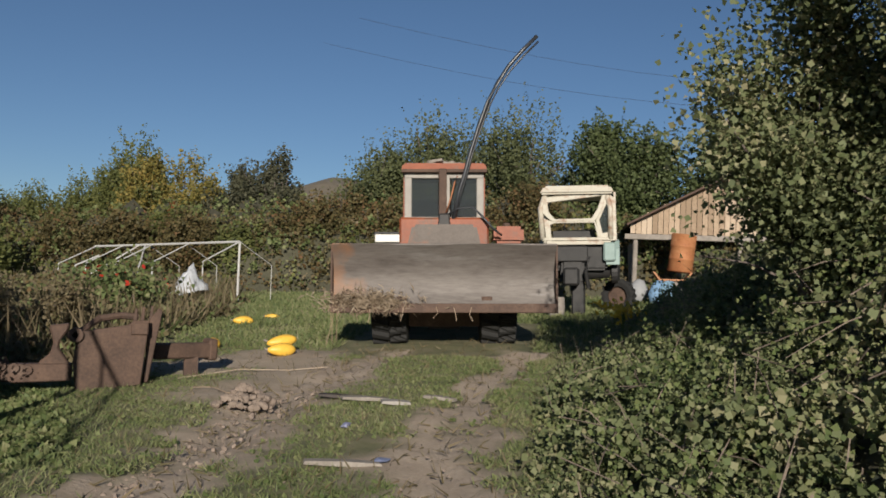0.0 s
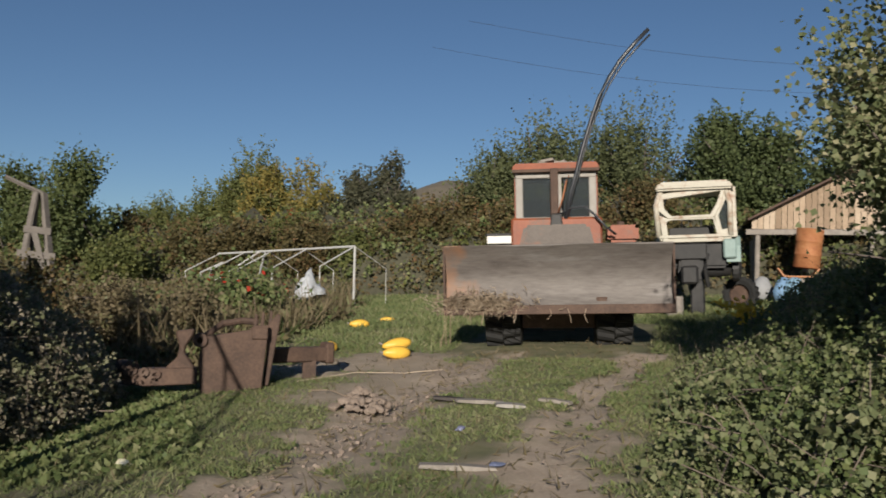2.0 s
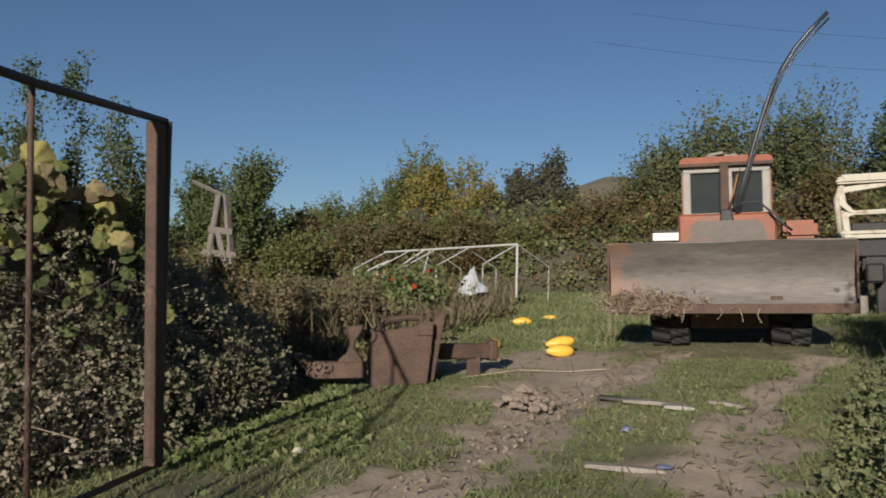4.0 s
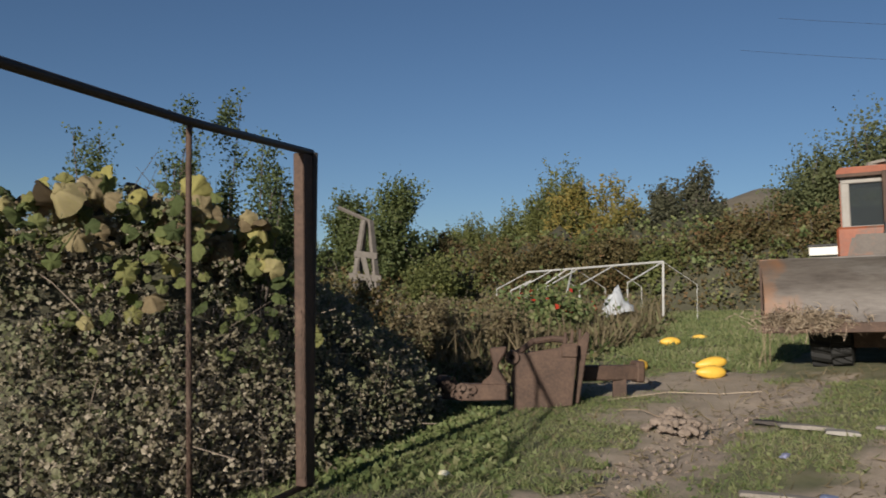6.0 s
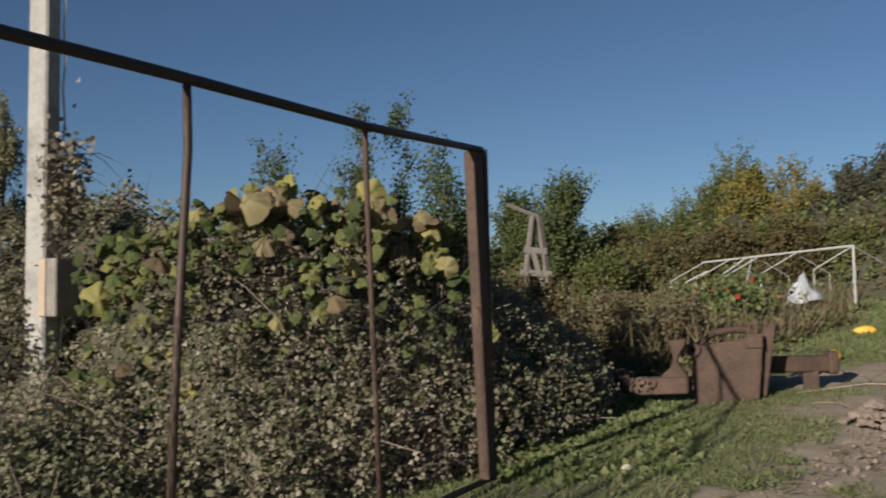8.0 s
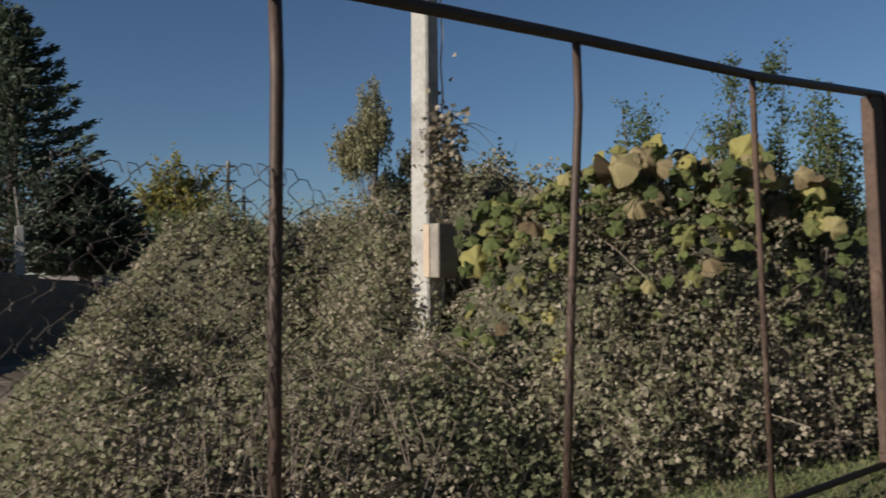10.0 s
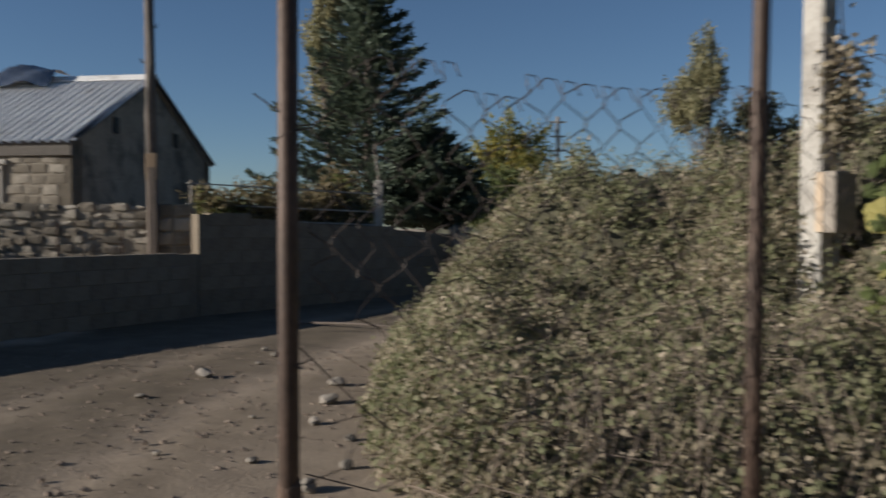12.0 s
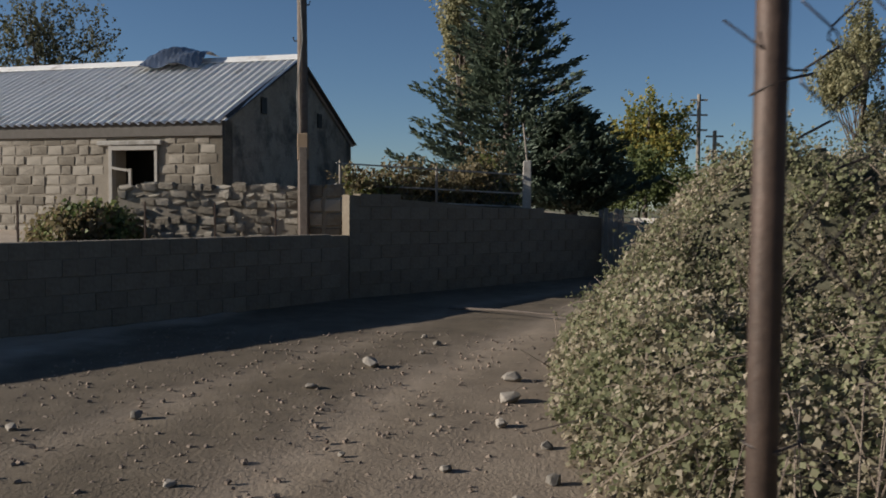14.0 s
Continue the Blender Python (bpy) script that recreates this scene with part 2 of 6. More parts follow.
M_CANE = mat("dry brown canes", [(0.09, 0.068, 0.05), (0.16, 0.125, 0.095), (0.23, 0.185, 0.14)], 0.85, scale=8)
M_TWIG = mat("twigs", [(0.05, 0.038, 0.028), (0.1, 0.08, 0.06)], 0.9, scale=8)
M_BARK = mat("bark", [(0.07, 0.055, 0.045), (0.16, 0.13, 0.11)], 0.9, scale=9, bump=0.6)
M_INNER_SHADE = mat("thicket growth darkened for shade", [(0.035, 0.034, 0.02), (0.095, 0.088, 0.055)], 0.95, scale=9, bump=0.8)
M_RUST = mat("rusty steel", [(0.036, 0.024, 0.018), (0.078, 0.048, 0.034), (0.125, 0.077, 0.052)], 0.78, 0.15, 4, 0.45, stain=(0.17, 0.12, 0.09), stain_at=(0.6, 0.74), stain_scale=3)
M_PIPE = mat("painted rusty pipe", [(0.035, 0.024, 0.019), (0.062, 0.041, 0.031), (0.09, 0.058, 0.044)], 0.6, 0.3, 6, 0.2)
M_DARKPIPE = mat("dark steel pipe", [(0.03, 0.026, 0.024), (0.06, 0.048, 0.042)], 0.55, 0.4, 6, 0.2)
M_WIRE = mat("rusted wire", [(0.045, 0.04, 0.038), (0.09, 0.07, 0.06)], 0.6, 0.5, 12, 0.1)
M_CONC = mat("weathered concrete", [(0.22, 0.2, 0.175), (0.33, 0.31, 0.28), (0.42, 0.4, 0.36)], 0.9, 0, 3, 0.5, stain=(0.14, 0.125, 0.11), stain_at=(0.52, 0.68))
M_BLOCK = mat("grey concrete blocks", [(0.119, 0.0952, 0.068), (0.166, 0.136, 0.1), (0.212, 0.177, 0.134)], 0.95, 0, 2.5, 0.6, per_object=0.14)
M_MORTAR = mat("mortar", [(0.09, 0.08, 0.07), (0.14, 0.125, 0.11)], 0.95, 0, 9, 0.5)
M_LIME = mat("pale limestone", [(0.15, 0.128, 0.0986), (0.229, 0.2, 0.16), (0.308, 0.273, 0.224)], 0.95, 0, 3, 0.9, per_object=0.75)
M_LIMEMORTAR = mat("earth mortar", [(0.17, 0.145, 0.11), (0.27, 0.235, 0.19)], 0.95, 0, 5, 0.6)
M_ROOF = mat("corrugated sheet", [(0.58, 0.565, 0.545), (0.7, 0.69, 0.67), (0.78, 0.77, 0.75)], 0.55, 0.0, 1.2, 0.1, stain=(0.3, 0.25, 0.2), stain_at=(0.58, 0.75))
M_FOIL = mat("silver foil", [(0.28, 0.3, 0.31), (0.45, 0.47, 0.49)], 0.2, 0.9, 4, 0.2)
M_WOOD = mat("weathered grey wood", [(0.14, 0.12, 0.1), (0.22, 0.192, 0.162), (0.3, 0.265, 0.225)], 0.85, 0, 6, 0.4)
M_PLANK = mat("pale shed planks", [(0.224, 0.16, 0.104), (0.336, 0.248, 0.168), (0.416, 0.328, 0.24)], 0.85, 0, 3, 0.4, per_object=0.5)
M_WHITE = mat("old white paint", [(0.55, 0.53, 0.48), (0.7, 0.68, 0.62)], 0.55, 0, 5, 0.15, stain=(0.3, 0.16, 0.08), stain_at=(0.6, 0.72))
M_CREAM = mat("cream cab paint", [(0.361, 0.328, 0.254), (0.492, 0.459, 0.377)], 0.5, 0, 4, 0.15, stain=(0.24, 0.14, 0.085), stain_at=(0.51, 0.66), stain_scale=4)
M_TEAL = mat("faded teal paint", [(0.16, 0.22, 0.2), (0.26, 0.33, 0.3)], 0.6, 0, 4, 0.2, stain=(0.2, 0.12, 0.08), stain_at=(0.55, 0.7))
M_RED = mat("faded orange red paint", [(0.156, 0.0398, 0.016), (0.259, 0.0746, 0.0288)], 0.55, 0, 4, 0.2, stain=(0.12, 0.07, 0.048), stain_at=(0.52, 0.68), stain_scale=3)
M_GREYPAINT = mat("bleached grey frame", [(0.22, 0.2, 0.175), (0.32, 0.295, 0.26)], 0.7, 0, 6, 0.2)
M_RUBBER = mat("near-black tyre rubber", [(0.008, 0.008, 0.008), (0.02, 0.019, 0.017)], 0.85, 0, 6, 0.3)
M_BLACK = mat("oily black iron and interior shade", [(0.015, 0.015, 0.015), (0.04, 0.037, 0.034)], 0.6, 0.3, 7, 0.3)
M_HOSE = mat("black plastic pipe", [(0.02, 0.021, 0.024), (0.035, 0.037, 0.04)], 0.35, 0, 6, 0.05)
M_PUMPKIN = mat("yellow pumpkin skin", [(0.6, 0.33, 0.035), (0.75, 0.48, 0.07)], 0.45, 0, 3, 0.1)
M_SOIL = mat("dry clay", [(0.13, 0.1, 0.076), (0.2, 0.155, 0.122), (0.27, 0.215, 0.172)], 0.95, 0, 5, 0.8)
M_STONE = mat("field stone", [(0.13, 0.115, 0.095), (0.21, 0.185, 0.155), (0.3, 0.265, 0.225)], 0.9, 0, 5, 0.5, per_object=0.3)
M_PLASTIC = mat("torn white plastic", [(0.32, 0.33, 0.34), (0.48, 0.49, 0.5)], 0.4, 0, 5, 0.2)
M_HILL = mat("distant hill", [(0.1, 0.085, 0.06), (0.17, 0.14, 0.1)], 0.95, 0, 0.3, 0.2)
M_GLASS = bpy.data.materials.new("dusty cab glass")
M_GLASS.use_nodes = True
_g = M_GLASS.node_tree.nodes["Principled BSDF"]
_g.inputs["Base Color"].default_value, _g.inputs["Roughness"].default_value = (0.16, 0.18, 0.18, 1), 0.06
_g.inputs["Transmission Weight"].default_value, _g.inputs["IOR"].default_value = 0.85, 1.3


# ---- ground ----
def axis(lo, hi, step, far, grow=1.35):
    mid = list(np.arange(lo, hi + 1e-6, step))
    out, s = [], step
    while (mid[-1] + sum(out)) < far:
        s *= grow
        out.append(s)
    up = list(mid[-1] + np.cumsum(out))
    down = list(mid[0] - np.cumsum(out))[::-1]
    return np.array(down + mid + up)


def fuzz(x, y, scale, seed=0.0):
    """Smooth noise of two coordinates in about -1..1, from sines turned about."""
    z = 0
    for i, (a, f, w) in enumerate(((0.3, 1.0, 1.0), (1.4, 1.7, 0.7), (2.3, 2.9, 0.45), (0.9, 5.1, 0.3), (2.9, 8.3, 0.2))):
        u, v = x * math.cos(a + seed) + y * math.sin(a + seed), -x * math.sin(a + seed) + y * math.cos(a + seed)
        z = z + w * np.sin(u * f / scale + 1.7 * i + seed + 1.3 * np.sin(v * f * 0.8 / scale + i)) * np.cos(v * f / scale * 0.9 + 0.6 * i)
    return z / 1.5


def line_distance(x, y, pts):
    d = np.full(np.shape(x), 1e9)
    for (ax, ay), (bx, by) in zip(pts, pts[1:]):
        l2 = (bx - ax) ** 2 + (by - ay) ** 2
        t = np.clip(((x - ax) * (bx - ax) + (y - ay) * (by - ay)) / l2, 0, 1)
        d = np.minimum(d, np.hypot(x - ax - t * (bx - ax), y - ay - t * (by - ay)))
    return d


RUT_L = [(-2.3, -3.0), (-2.35, 4.6), (-2.4, 5.5), (-2.47, 6.7), (-2.49, 8.0), (-2.4, 10.0), (-2.2, 11.3)]
RUT_R = [(-0.5, -3.0), (-0.63, 4.9), (-0.76, 5.8), (-0.82, 6.9), (-0.81, 8.6), (-0.6, 10.2), (-0.5, 11)]
BARE = [(-4.0, 9.6), (-3.4, 10.8), (-2.6, 9.3), (-3.0, 8.2)]
ROAD = [(60, -3.5), (4, -3.2), (-4, -3.2), (-9, -2.6), (-13, -1.6), (-17.2, 1.2), (-23, 6.5), (-60, 36)]


def dirt_amount(x, y):
    """1 on bare earth, 0 where grass grows."""
    n = 0.28 * fuzz(x, y, 0.55) + 0.18 * fuzz(x, y, 0.16, 2.0)
    a = 1 - smooth(0.2, 0.52, line_distance(x, y, RUT_L) + n * 0.9)
    b = 1 - smooth(0.16, 0.46, line_distance(x, y, RUT_R) + n * 0.9)
    c = (1 - smooth(0.3, 1.1, line_distance(x, y, BARE) + n)) * 0.85
    r = 1 - smooth(2.3, 3.1, line_distance(x, y, ROAD) + 0.6 * n)
    return np.maximum.reduce([a, b, c, r, 1 - smooth(0.6, 2.6, y + n)])


gx, gy = axis(-20, 6, 0.13, 1500), axis(-8, 22, 0.13, 1500)
X, Y = np.meshgrid(gx, gy)
dirt = dirt_amount(X, Y)
near = smooth(-30, -18, X) * (1 - smooth(8, 15, X)) * (1 - smooth(24, 40, Y))
rut = np.maximum(1 - smooth(0.0, 0.45, line_distance(X, Y, RUT_L)), 1 - smooth(0, 0.4, line_distance(X, Y, RUT_R))) * (Y < 12)
road_d = line_distance(X, Y, ROAD)
road = 1 - smooth(2.4, 3.4, road_d + 0.4 * fuzz(X, Y, 0.5))
stripe = [(60, -2.6), (-3.0, -2.5), (-5.5, -2.24), (-7.85, -1.88), (-10.7, -1.1), (-14.0, -0.2), (-17.5, 2.2)]
tread = np.exp(-(line_distance(X, Y, stripe) / 0.3) ** 2) + 0.6 * np.exp(-(line_distance(X, Y, [(a, b - 1.5) for a, b in stripe]) / 0.25) ** 2)
verge = smooth(-0.2, 0.9, Y - np.interp(X, [a for a, b in stripe[::-1]], [b for a, b in stripe[::-1]]))
wear = -0.016 * tread + 0.003 * fuzz(X, Y, 0.09, 5.0)
Z = ground_z(X, Y) + near * road * wear + near * (0.02 * (1 - 0.8 * road) * fuzz(X, Y, 0.5) + 0.008 * (1 - 0.6 * road) * fuzz(X, Y, 0.12, 1.0) - 0.05 * rut)
idx = np.arange(X.size).reshape(X.shape)
ground_me = fast_mesh("ground", np.stack([X, Y, Z], -1).reshape(-1, 3), np.stack([idx[:-1, :-1], idx[:-1, 1:], idx[1:, 1:], idx[1:, :-1]], -1).reshape(-1, 4))
at = ground_me.attributes.new("dirt", "FLOAT", "POINT")
at.data.foreach_set("value", dirt.ravel().astype(np.float32))
at2 = ground_me.attributes.new("road", "FLOAT", "POINT")
at2.data.foreach_set("value", np.clip(road * (1.0 - 0.5 * tread - 0.42 * verge + 0.12 * fuzz(X, Y, 0.7, 3.0)), 0, 1).ravel().astype(np.float32))
ground_me.polygons.foreach_set("use_smooth", np.ones(len(ground_me.polygons), bool))
M_GROUND = mat("trodden clay and thin turf", [(0.25, 0.195, 0.14), (0.335, 0.265, 0.198), (0.42, 0.343, 0.262)], 0.95, 0, 3.0, 0.9, 12)
_nt = M_GROUND.node_tree
_bs = _nt.nodes["Principled BSDF"]
_soil = _bs.inputs["Base Color"].links[0].from_socket
_turf = ramp_node(_nt, [(0.08, 0.085, 0.04), (0.13, 0.125, 0.06), (0.19, 0.16, 0.1)], (0.3, 0.7))
_nt.links.new([n for n in _nt.nodes if n.type == "TEX_NOISE"][0].outputs[0], _turf.inputs[0])
_at = _nt.nodes.new("ShaderNodeAttribute")
_at.attribute_name = "dirt"
_mx = _nt.nodes.new("ShaderNodeMix")
_mx.data_type = "RGBA"
_nt.links.new(_at.outputs["Fac"], _mx.inputs[0])
_nt.links.new(_turf.outputs[0], _mx.inputs[6])
_rd = _nt.nodes.new("ShaderNodeAttribute")
_rd.attribute_name = "road"
_rc = ramp_node(_nt, [(0.067, 0.049, 0.031), (0.102, 0.077, 0.049), (0.142, 0.11, 0.073)], (0.32, 0.68))
_nt.links.new([n for n in _nt.nodes if n.type == "MIX" and n.data_type == "FLOAT"][0].outputs[0], _rc.inputs[0])
_m2 = _nt.nodes.new("ShaderNodeMix")
_m2.data_type = "RGBA"
_nt.links.new(_rd.outputs["Fac"], _m2.inputs[0])
_nt.links.new(_soil, _m2.inputs[6])
_nt.links.new(_rc.outputs[0], _m2.inputs[7])
_nt.links.new(_m2.outputs[2], _mx.inputs[7])
_nt.links.new(_mx.outputs[2], _bs.inputs["Base Color"])
[n for n in _nt.nodes if n.type == "BUMP"][0].inputs["Distance"].default_value = 0.022
ground_me.materials.append(M_GROUND)
tagged(new("ground", ground_me), "trodden clay yard and dirt road with thin green turf", "ground", kind="structure")


# ---- plants ----
def inside(x, y, poly):
    """Signed distance to a polygon's edge, above 0 inside."""
    c = np.zeros(np.shape(x), bool)
    for (ax, ay), (bx, by) in zip(poly, poly[1:] + poly[:1]):
        cross = ((ay > y) != (by > y)) & (x < (bx - ax) * (y - ay) / (by - ay + 1e-12) + ax)
        c ^= cross
    d = line_distance(x, y, poly + poly[:1])
    return np.where(c, d, -d)


def thicket(name, poly, height, mats, count, size, label, category, seed, fine=True, step=0.16, shell=0.3, steep=0.9, stems=0, kind="stuff", rugged=1.0, sprays=0, front=None, leaf_aspect=0.5, turn=0.6):
    """A mass of leafy shoots over a core sheet coloured dark for inner shade. height(x, y, d) is its top above the
    ground, d the distance from its edge.
    """
    rng = np.random.default_rng(seed)
    xs, ys = [p[0] for p in poly], [p[1] for p in poly]
    box = (min(xs), max(xs), min(ys), max(ys))

    def top(x, y, back=0.0):
        d = inside(x, y, poly) - back
        lump = 1 + rugged * (0.13 * fuzz(x, y, 1.1, seed + 2) + 0.15 * fuzz(x, y, 0.5, seed) + 0.11 * fuzz(x, y, 0.2, seed + 1))
        return height(x, y, d) * np.sqrt(np.clip(d / steep, 0, 1)) * lump

    base = thing(name, (np.mean(xs), np.mean(ys), gz(np.mean(xs), np.mean(ys))), label, category, kind=kind)
    off = np.array(base.location)
    # Solid core sheet for dense inner growth, coloured dark as its shade.
    cx, cy = np.meshgrid(np.arange(box[0], box[1], step), np.arange(box[2], box[3], step))
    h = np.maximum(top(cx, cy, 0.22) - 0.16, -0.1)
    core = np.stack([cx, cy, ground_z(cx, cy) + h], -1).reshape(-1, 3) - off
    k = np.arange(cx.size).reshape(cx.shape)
    me = fast_mesh("shade_core", core, np.stack([k[:-1, :-1], k[:-1, 1:], k[1:, 1:], k[1:, :-1]], -1).reshape(-1, 4))
    me.materials.append(M_INNER_SHADE)
    ob = new("shade_core", me)
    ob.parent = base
    pts = []
    got, per = 0, 5
    while got < count // per:
        x, y = rng.uniform(box[0], box[1], 200000), rng.uniform(box[2], box[3], 200000)
        hh = top(x, y)
        z = rng.uniform(0, 1, len(x)) * (hh.max() + 0.05)
        d = inside(x, y, poly)
        ok = (z < hh + 0.05) & (d > 0) & ((hh - z < shell) | (d < shell * 1.1) | (top(x, y, shell) < z))
        ok &= fuzz(x + 0.7 * z, y - 0.6 * z, 0.13, seed + 5) + 0.7 * fuzz(x - z, y + z, 0.34, seed + 6) > -0.62 * rugged - 9 * (rugged < 1)
        if front:
            ok &= (front(x, y) | (rng.uniform(0, 1, len(x)) < 0.3))
        p = np.stack([x, y, ground_z(x, y) + z], -1)[ok]
        pts.append(p)
        got += len(p)
        if not len(p):
            break
    p = np.concatenate(pts)[:count // per]
    which = fuzz(p[:, 0] + 0.5 * p[:, 2], p[:, 1] + 0.5 * p[:, 2], 0.6, seed + 3) + rng.normal(0, 0.22, len(p))
    edges = np.quantile(which, np.linspace(0, 1, len(mats) + 1))
    for i, (m, s) in enumerate(mats):
        q = p[(which >= edges[i]) & (which <= edges[i + 1])]
        way = unit(rng.normal(size=q.shape) * (1, 1, 0.7) + (0.1, -0.35, -0.1))
        step_out = np.linspace(-1.2, 1.6, per)[None, :, None] * size * s
        side = np.where(np.arange(per) % 2, 1, -1)[None, :, None] * unit(np.cross(way, rng.normal(size=q.shape)))[:, None]
        pp = (q[:, None] + way[:, None] * step_out + rng.normal(0, 0.3 * size, (len(q), per, 3))).reshape(-1, 3)
        to = (way[:, None] * 0.7 + side * 0.8 + (0, 0, -0.2) + rng.normal(0, 0.3, (len(q), per, 3))).reshape(-1, 3)
        leaves("leaves", rng, pp - off, to, size * s * rng.uniform(0.55, 1.35, len(pp)), m, base, leaf_aspect, fine, turn=turn)
    if sprays:
        sx, sy = rng.uniform(box[0], box[1], sprays * 12), rng.uniform(box[2], box[3], sprays * 12)
        sh = top(sx, sy)
        keep = np.flatnonzero(sh > 0.25)[:sprays]
        root = np.stack([sx, sy, ground_z(sx, sy) + sh], -1)[keep]
        way = unit(rng.normal(size=root.shape) * (1, 1, 0.6) + (0.35, -0.2, 0.45))
        q = np.linspace(-0.25, 1, 11)[None, :, None]
        reach = rng.uniform(0.12, 0.4, (len(root), 1, 1))
        pp = (root[:, None] + way[:, None] * q * reach - np.array((0, 0, 0.25)) * (q * reach) ** 2 + rng.normal(0, 0.018, (len(root), 11, 3))).reshape(-1, 3)
        leaves("shoot_leaves", rng, pp - off, np.repeat(way, 11, 0) + rng.normal(0, 0.8, pp.shape), size * rng.uniform(0.6, 1.3, len(pp)), mats[1][0], base, leaf_aspect, fine)["kind"] = "stuff"
    if stems:
        ms = Mesh()
        for s in p[rng.integers(0, len(p), stems)]:
            d = unit(rng.normal(size=3) + (0, 0, 0.5))
            a = s - off
            ms.tube([a - d * 0.3, a + d * 0.1 + (0, 0, 0.04), a + d * rng.uniform(0.2, 0.5)], [0.005, 0.004, 0.0015], 3)
        tagged(part("canes", ms, M_CANE, base), kind="stuff")
    return base


def tree(name, x, y, z_top, r, leafm, label, seed, n=6000, leaf=0.14, upright=0.6, shoot=0.9, bare=0.25, category="tree", z0=None, fine=False, aspect=0.5, thick=0.06, fill=1.0):
    """A tapered trunk, limbs, and leaves strung along many shoots."""
    rng = np.random.default_rng(seed)
    z0 = gz(x, y) if z0 is None else z0
    base = thing(name, (x, y, z0), label, category)
    height = z_top - z0
    lo = height * bare
    shoots = max(40, n // 24)
    span = (height - lo) / 2
    limbs = int(8 + 3 * r)
    v = unit(rng.normal(size=(limbs, 3)) * (1, 1, 0.9) + (0, 0, 0.15))
    heart = v * np.array((r, r, span)) * rng.uniform(0.35, 0.78, (limbs, 1)) * fill
    heart[0] = (0.1 * r, 0, span * 0.7)
    girth = r * rng.uniform(0.28, 0.52, limbs)
    pick = rng.integers(0, limbs, shoots)
    u = unit(rng.normal(size=(shoots, 3)))
    rad = rng.uniform(0.15, 1, shoots) ** 0.5
    L = shoot * rng.uniform(0.4, 1.4, shoots) * min(1.0, span / 1.5)
    c = heart[pick] + u * rad[:, None] * girth[pick][:, None] * (1, 1, 1.25) + (0, 0, lo + span)
    d = unit(u * (1, 1, 0.5) * (1 - upright) + unit(heart[pick]) * 0.25 + (0, 0, upright) + rng.normal(0, 0.2, (shoots, 3)))
    tip = (c[:, 2] + 0.5 * L * d[:, 2]).max()
    c[:, 2] = lo * 0.8 + (np.maximum(c[:, 2], lo * 0.8) - lo * 0.8) * (height - lo * 0.8) / (tip - lo * 0.8)
    k = n // shoots
    t = rng.uniform(-0.5, 0.6, (shoots, k, 1))
    p = c[:, None] + d[:, None] * L[:, None, None] * t + rng.normal(0, 0.06 + 0.016 * r, (shoots, k, 3)) * (1 - 0.85 * np.clip(t + 0.2, 0, 1))
    p = p.reshape(-1, 3)
    p[:, 2] = np.maximum(p[:, 2], 0.1)
    along = np.repeat(d, k, 0) * 0.7 + rng.normal(0, 0.7, p.shape)
    leaves("crown", rng, p, along, leaf * rng.uniform(0.6, 1.3, len(p)), leafm, base, aspect, fine)
    tm = Mesh()
    lean = rng.normal(0, 0.05, 2) * height
    spine = [(lean[0] * q, lean[1] * q, -0.15 + q * height * 0.8) for q in (0, 0.25, 0.5, 0.75, 1.0)]
    tm.tube(spine, [thick * height * w / 3 for w in (1.0, 0.8, 0.6, 0.35, 0.1)], 8)
    for i in rng.integers(0, shoots, 10 if category == "sapling" else 26):
        q = rng.uniform(0.25, 0.75)
        s = Vector((lean[0] * q, lean[1] * q, q * height * 0.8))
        e = Vector(c[i] + d[i] * L[i] * 0.4)
        bough = [s, s.lerp(e, 0.5) + Vector((0, 0, 0.08 * r)), e]
        if category == "sapling":
            part("branch", Mesh().tube(bough, [0.008, 0.006, 0.003], 5), M_BARK, base)
        else:
            tm.tube(bough, [thick * height / 9, thick * height / 14, 0.006], 5)
    part("trunk", tm, M_BARK, base, soft=True)
    return base


def bank_height(x, y, d):
    h = np.interp(y, [-1, -0.4, 0.3, 1.2, 2.2, 3.2, 5.2, 6.0, 7.0, 8.0], [0.4, 0.68, 1.15, 1.42, 1.55, 1.55, 1.45, 1.1, 0.95, 0.8])
    h = h * smooth(-20, -14, x) + 0.2
    h = h * (1 - 0.62 * np.exp(-((x + 6.0) ** 2 + 1.4 * (y - 2.1) ** 2) / 0.85)) * (1 - 0.28 * smooth(-5.4, -4.9, x) * smooth(1.4, 2.2, y) * (1 - smooth(5.2, 6.0, y)))
    slope = smooth(-0.3, 0.6, y) * (1 - smooth(2.5, 3.1, y)) * smooth(-9.5, -7.5, x)
    return h + slope * (np.minimum(h, np.interp(d, [0, 0.4, 2.5, 3.5], [0.4, 0.5, 0.72, 2.5])) - h)


BANK = [(-4.0, 0.35), (-4.6, -0.25), (-5.5, -0.6), (-7.0, -0.72), (-9.0, -0.7), (-11.0, -0.4), (-13.5, 1.2), (-16.5, 4.0), (-16.0, 9.0), (-9.0, 9.0), (-6.0, 8.4), (-5.05, 7.4), (-4.6, 6.3), (-4.33, 5.1), (-4.2, 3.7), (-4.0, 1.8)]
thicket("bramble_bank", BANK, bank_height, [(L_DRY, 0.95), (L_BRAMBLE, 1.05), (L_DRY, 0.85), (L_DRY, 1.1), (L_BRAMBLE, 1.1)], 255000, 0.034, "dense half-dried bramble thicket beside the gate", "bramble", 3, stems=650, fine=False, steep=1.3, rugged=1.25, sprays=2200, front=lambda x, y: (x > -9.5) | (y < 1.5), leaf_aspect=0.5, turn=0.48)


